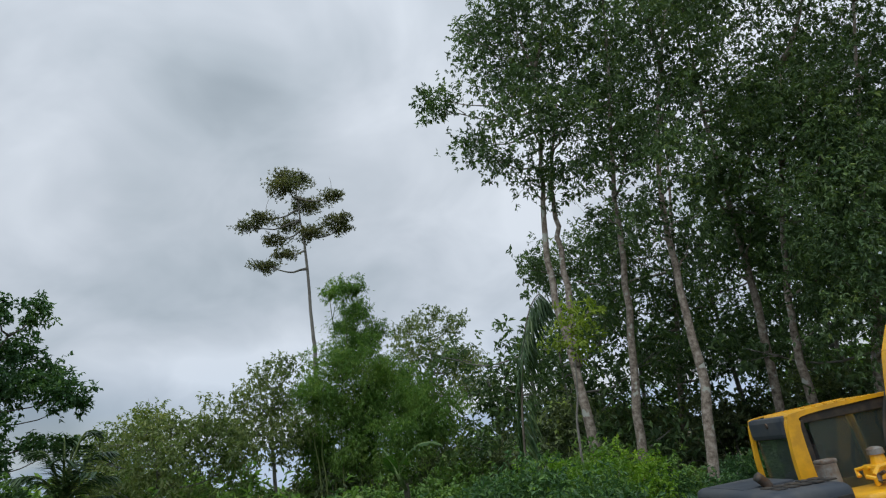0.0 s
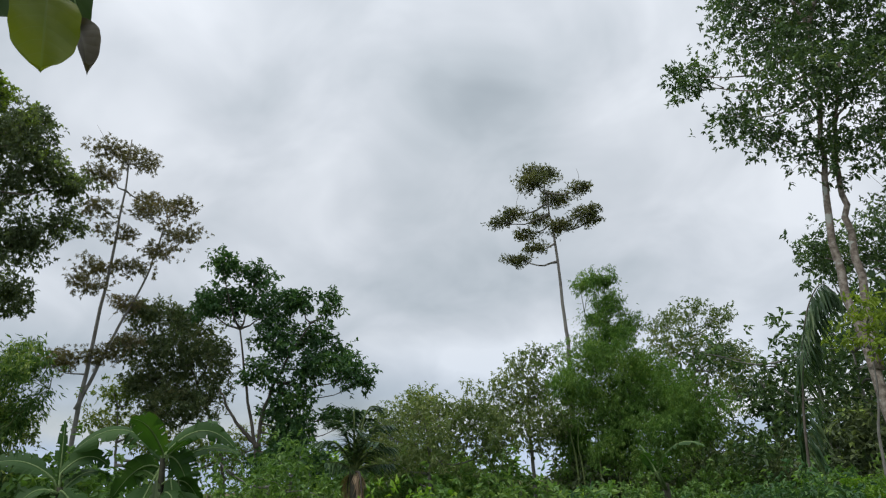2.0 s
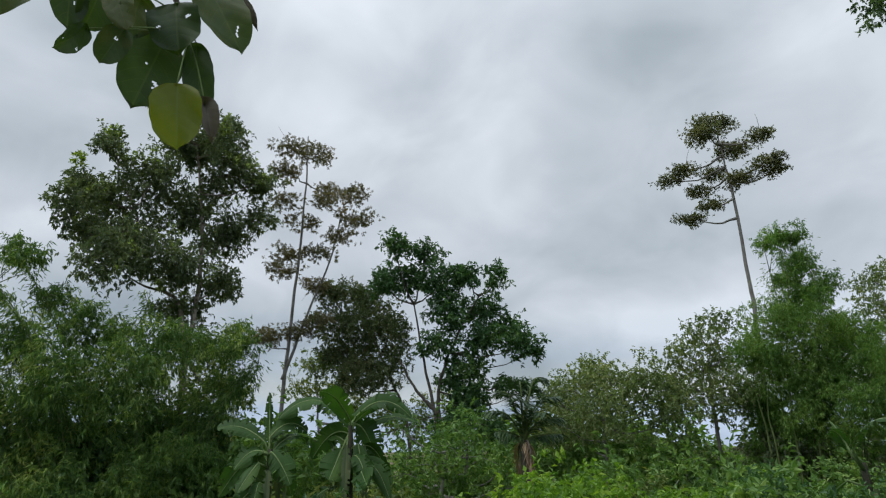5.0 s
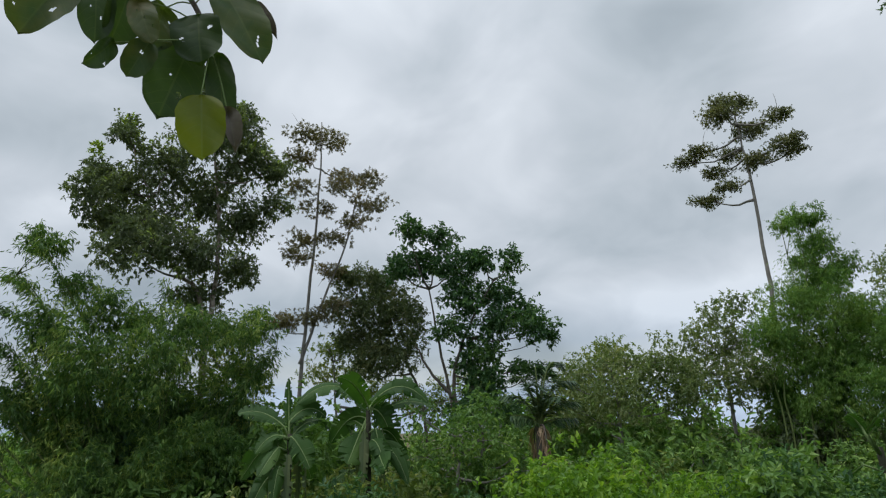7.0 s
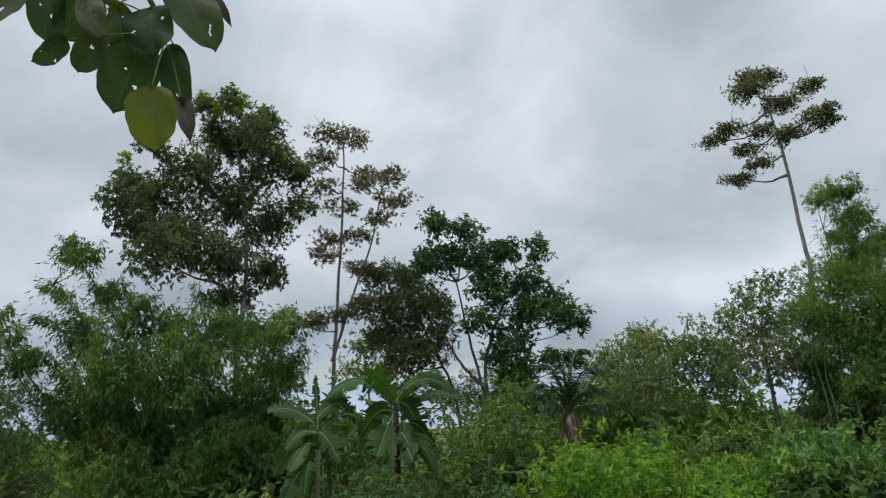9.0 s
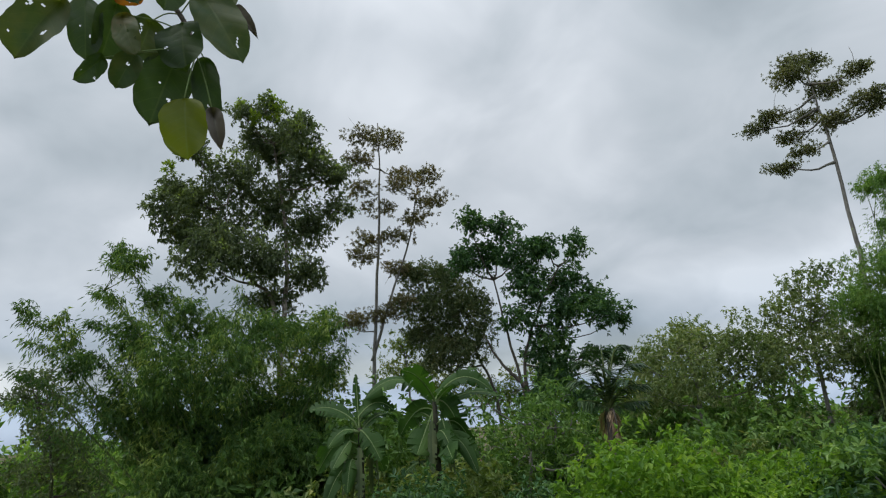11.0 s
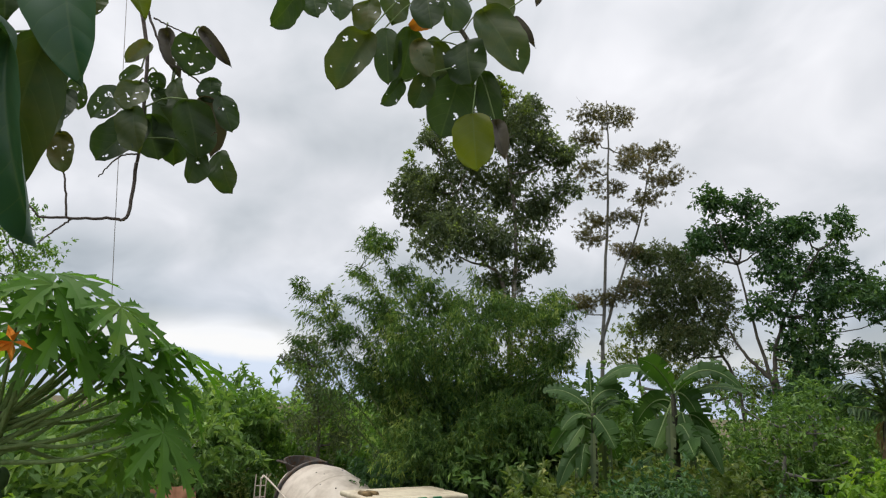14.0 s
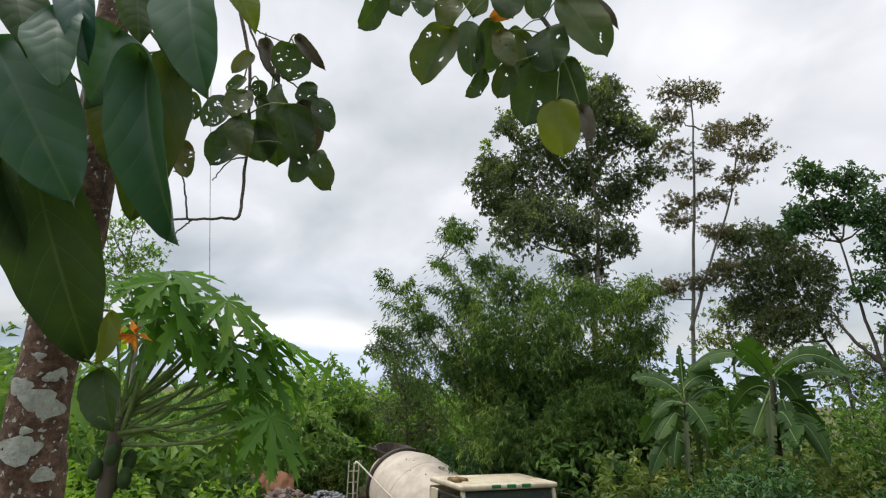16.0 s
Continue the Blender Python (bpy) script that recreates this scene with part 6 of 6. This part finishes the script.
    # engine cover and counterweight behind
    hood = P("engine_cover", box(bmesh.new(), (-0.56, -0.10, 1.95), (0.90, 1.84, 0.52), 0.13, pose(0, 0, 0, 0, 1.5, 0), 5), paint_hood, top, "rounded blue-black engine cover with vent slots", True)
    P("hood_ridge", box(bmesh.new(), (-0.58, 0.2, 2.212), (0.62, 0.9, 0.03), 0.012), paint_hood, hood)
    for i in range(5):
        for j in range(2):
            P("vent_slot", box(bmesh.new(), (-0.74 + 0.14 * i, -0.50 - 0.22 * j, 2.218), (0.105, 0.16, 0.018), 0.008), rubber, hood)
    for i in range(4):
        P("vent_slot", box(bmesh.new(), (-0.85 + 0.2 * i, -1.02, 2.06), (0.17, 0.03, 0.05), 0.01), rubber, hood)
    P("counterweight", box(bmesh.new(), (-1.05, -0.1, 1.5), (0.4, 1.9, 0.7), 0.2, None, 4), paint_hood, top, "", True)
    pipe = P("exhaust_pipe", rod(bmesh.new(), smooth_line([(-0.62, -0.30, 2.15), (-0.63, -0.30, 2.24), (-0.72, -0.30, 2.34)], 8), [0.06, 0.06, 0.06, 0.058, 0.056, 0.055, 0.055, 0.055], 14), steel_dark, hood, "rusty exhaust stub", True)
    # valve block, hoses and the boom foot beside the cab
    bm = bmesh.new()
    box(bm, (0.62, -0.42, 1.62), (0.9, 0.7, 0.75), 0.05)
    box(bm, (1.5, -0.9, 1.5), (1.3, 0.75, 0.55), 0.08)
    P("side_box", bm, paint_yellow, top, "", True)
    bm = bmesh.new()
    rod(bm, [(0.12, -0.3, 1.9), (0.12, -0.3, 2.32)], [0.115, 0.115], 18)
    box(bm, (0.13, -0.3, 2.345), (0.20, 0.16, 0.05), 0.02)
    P("oil_filter", bm, steel_grey, top, "stained pale filter canister")
    bm = bmesh.new()
    box(bm, (0.72, -0.35, 2.14), (0.3, 0.26, 0.16), 0.03)
    rod(bm, [(0.72, -0.35, 2.20), (0.72, -0.35, 2.32)], [0.09, 0.07], 12)
    box(bm, (1.0, -0.5, 2.13), (0.34, 0.2, 0.14), 0.03)
    P("valve_block", bm, paint_yellow)
    P("valve_cap", lathe(bmesh.new(), [(0, 0.09), (0.06, 0.085), (0.08, 0.05)], Matrix.Translation((0.72, -0.35, 2.32)) @ pose(0, 0, 0, 0, -90, 0), 14), steel_grey)
    bm = bmesh.new()
    line = smooth_line([(1.05, -0.42, 1.7), (1.36, -0.42, 2.7), (1.85, -0.42, 3.7), (3.6, -0.42, 4.6), (5.2, -0.42, 4.5)], 16)
    for a, b in zip(line, line[1:]):
        d = b - a
        box(bm, (a + b) / 2, (d.length + 0.06, 0.34, 0.48), 0.02, pose(0, 0, 0, 0, -math.degrees(math.atan2(d.z, d.x)), 0))
    boom = P("boom", bm, paint_yellow, top, "thick yellow boom rising out of sight")
    rng = np.random.default_rng(44)
    for k in range(14):
        c = Vector((rng.uniform(0.35, 1.2), rng.uniform(-0.75, -0.2), 2.0 + rng.uniform(0.0, 0.16)))
        P("fitting", rod(bmesh.new(), [c, c + Vector((rng.normal() * 0.05, rng.normal() * 0.05, 0.07)), c + Vector((rng.normal() * 0.12, rng.normal() * 0.1, 0.1))], [0.03, 0.026, 0.02], 8), paint_yellow if k % 3 else steel_dark)
    for k in range(3):
        off = 0.06 * k
        P("hose", rod(bmesh.new(), smooth_line([(0.86 + off, -0.26, 1.95), (0.92 + off, -0.28, 2.2), (1.10 + off, -0.22, 2.7), (1.7 + off, -0.2, 3.7)], 14), 0.022, 7), paint_yellow if k else rubber, boom, "", True)


excavator()


def rubble_heap(name, label, c, rx, ry, h, count, mat, seed_no, size):
    """A low heap of single broken pieces."""
    rng = np.random.default_rng(seed_no)
    g = ground_z(c[0], c[1])
    top = thing(name, pose(c[0], c[1], g), label, "rubble")
    bm = bmesh.new()
    made = bmesh.ops.create_icosphere(bm, subdivisions=4, radius=1.0)
    for v in made["verts"]:
        k = 1 + 0.18 * noise.noise(v.co * 2.3)
        v.co = Vector((v.co.x * rx * k * 0.85, v.co.y * ry * k * 0.85, max(-0.2, v.co.z * h * k * 0.8)))
    part("mound", bm, red_soil, top, "", True)
    shapes = []
    for i in range(5):
        bm = bmesh.new()
        q = bmesh.ops.create_icosphere(bm, subdivisions=1, radius=0.5)
        for v in q["verts"]:
            v.co = Vector((v.co.x, v.co.y * rng.uniform(0.6, 1.0), v.co.z * rng.uniform(0.3, 0.6))) * rng.uniform(0.75, 1.2)
        me = bpy.data.meshes.new("piece")
        bm.to_mesh(me)
        bm.free()
        me.materials.append(mat)
        shapes.append(me)
    for i in range(count):
        a, q = rng.uniform(0, 2 * math.pi), rng.uniform(0, 1) ** 0.5
        x, y = math.cos(a) * q * rx, math.sin(a) * q * ry
        ob = new("piece", shapes[i % 5])
        ob.parent = top
        k = size * rng.uniform(0.5, 1.5)
        ob.matrix_local = pose(x, y, h * math.sqrt(max(0, 1 - q * q)) * 0.98, *(rng.uniform(-35, 35) for _ in range(2)), rng.uniform(0, 360)) @ Matrix.Diagonal((k, k, k, 1))


rubble_heap("rubble_heap", "heap of broken brown stone and scrap on red soil", (-16.6, 0.1), 1.7, 1.3, 2.25, 300, stone_mix, 8, 0.24)
rubble_heap("gravel_heap", "heap of grey crushed gravel beside the truck", (-18.6, 1.35), 1.3, 1.0, 1.9, 280, plain("gravel_grey", (0.22, 0.24, 0.26), 0.8), 9, 0.16)


def soil_bank():
    rng = np.random.default_rng(12)
    v, f, n, m = [], [], 90, 40
    for i in range(n):
        for j in range(m):
            x, u = i / (n - 1) * 3.6 - 1.8, j / (m - 1)
            w = noise.noise(Vector((x * 1.1, u * 3, 1))) * 0.35 + noise.noise(Vector((x * 4, u * 9, 5))) * 0.16 + noise.noise(Vector((x * 11, u * 22, 7))) * 0.05
            v.append((x, u * 0.9 + w, -0.3 + 2.4 * u * (0.85 + 0.15 * math.sin(x * 1.3)) + w * 0.4))
    for i in range(n - 1):
        for j in range(m - 1):
            a = i * m + j
            f.append((a, a + m, a + m + 1, a + 1))
    x, y = -20.2, -1.3
    ob = part_np("soil_bank", v, f, red_soil, None, "bare cut bank of red-brown soil", True)
    ob.matrix_world = pose(x, y, ground_z(x, y), 0, 0, 95)
    tagged(ob, "", "bank", "", "structure")


soil_bank()


def hanging_wire():
    # a slanting wire, built as a thin rod with an added foot in the ground
    x, y = -29.8, -4.0
    top = thing("utility_wire", pose(x, y, ground_z(x, y)), "thin steel wire slanting up over the trees, built as a rod", "mast")
    part("wire_rod", rod(bmesh.new(), [(0, 1.2, -0.3), (0, 0, 11), (0, -1.4, 25)], [0.02, 0.016, 0.014], 6), steel_grey, top)


hanging_wire()
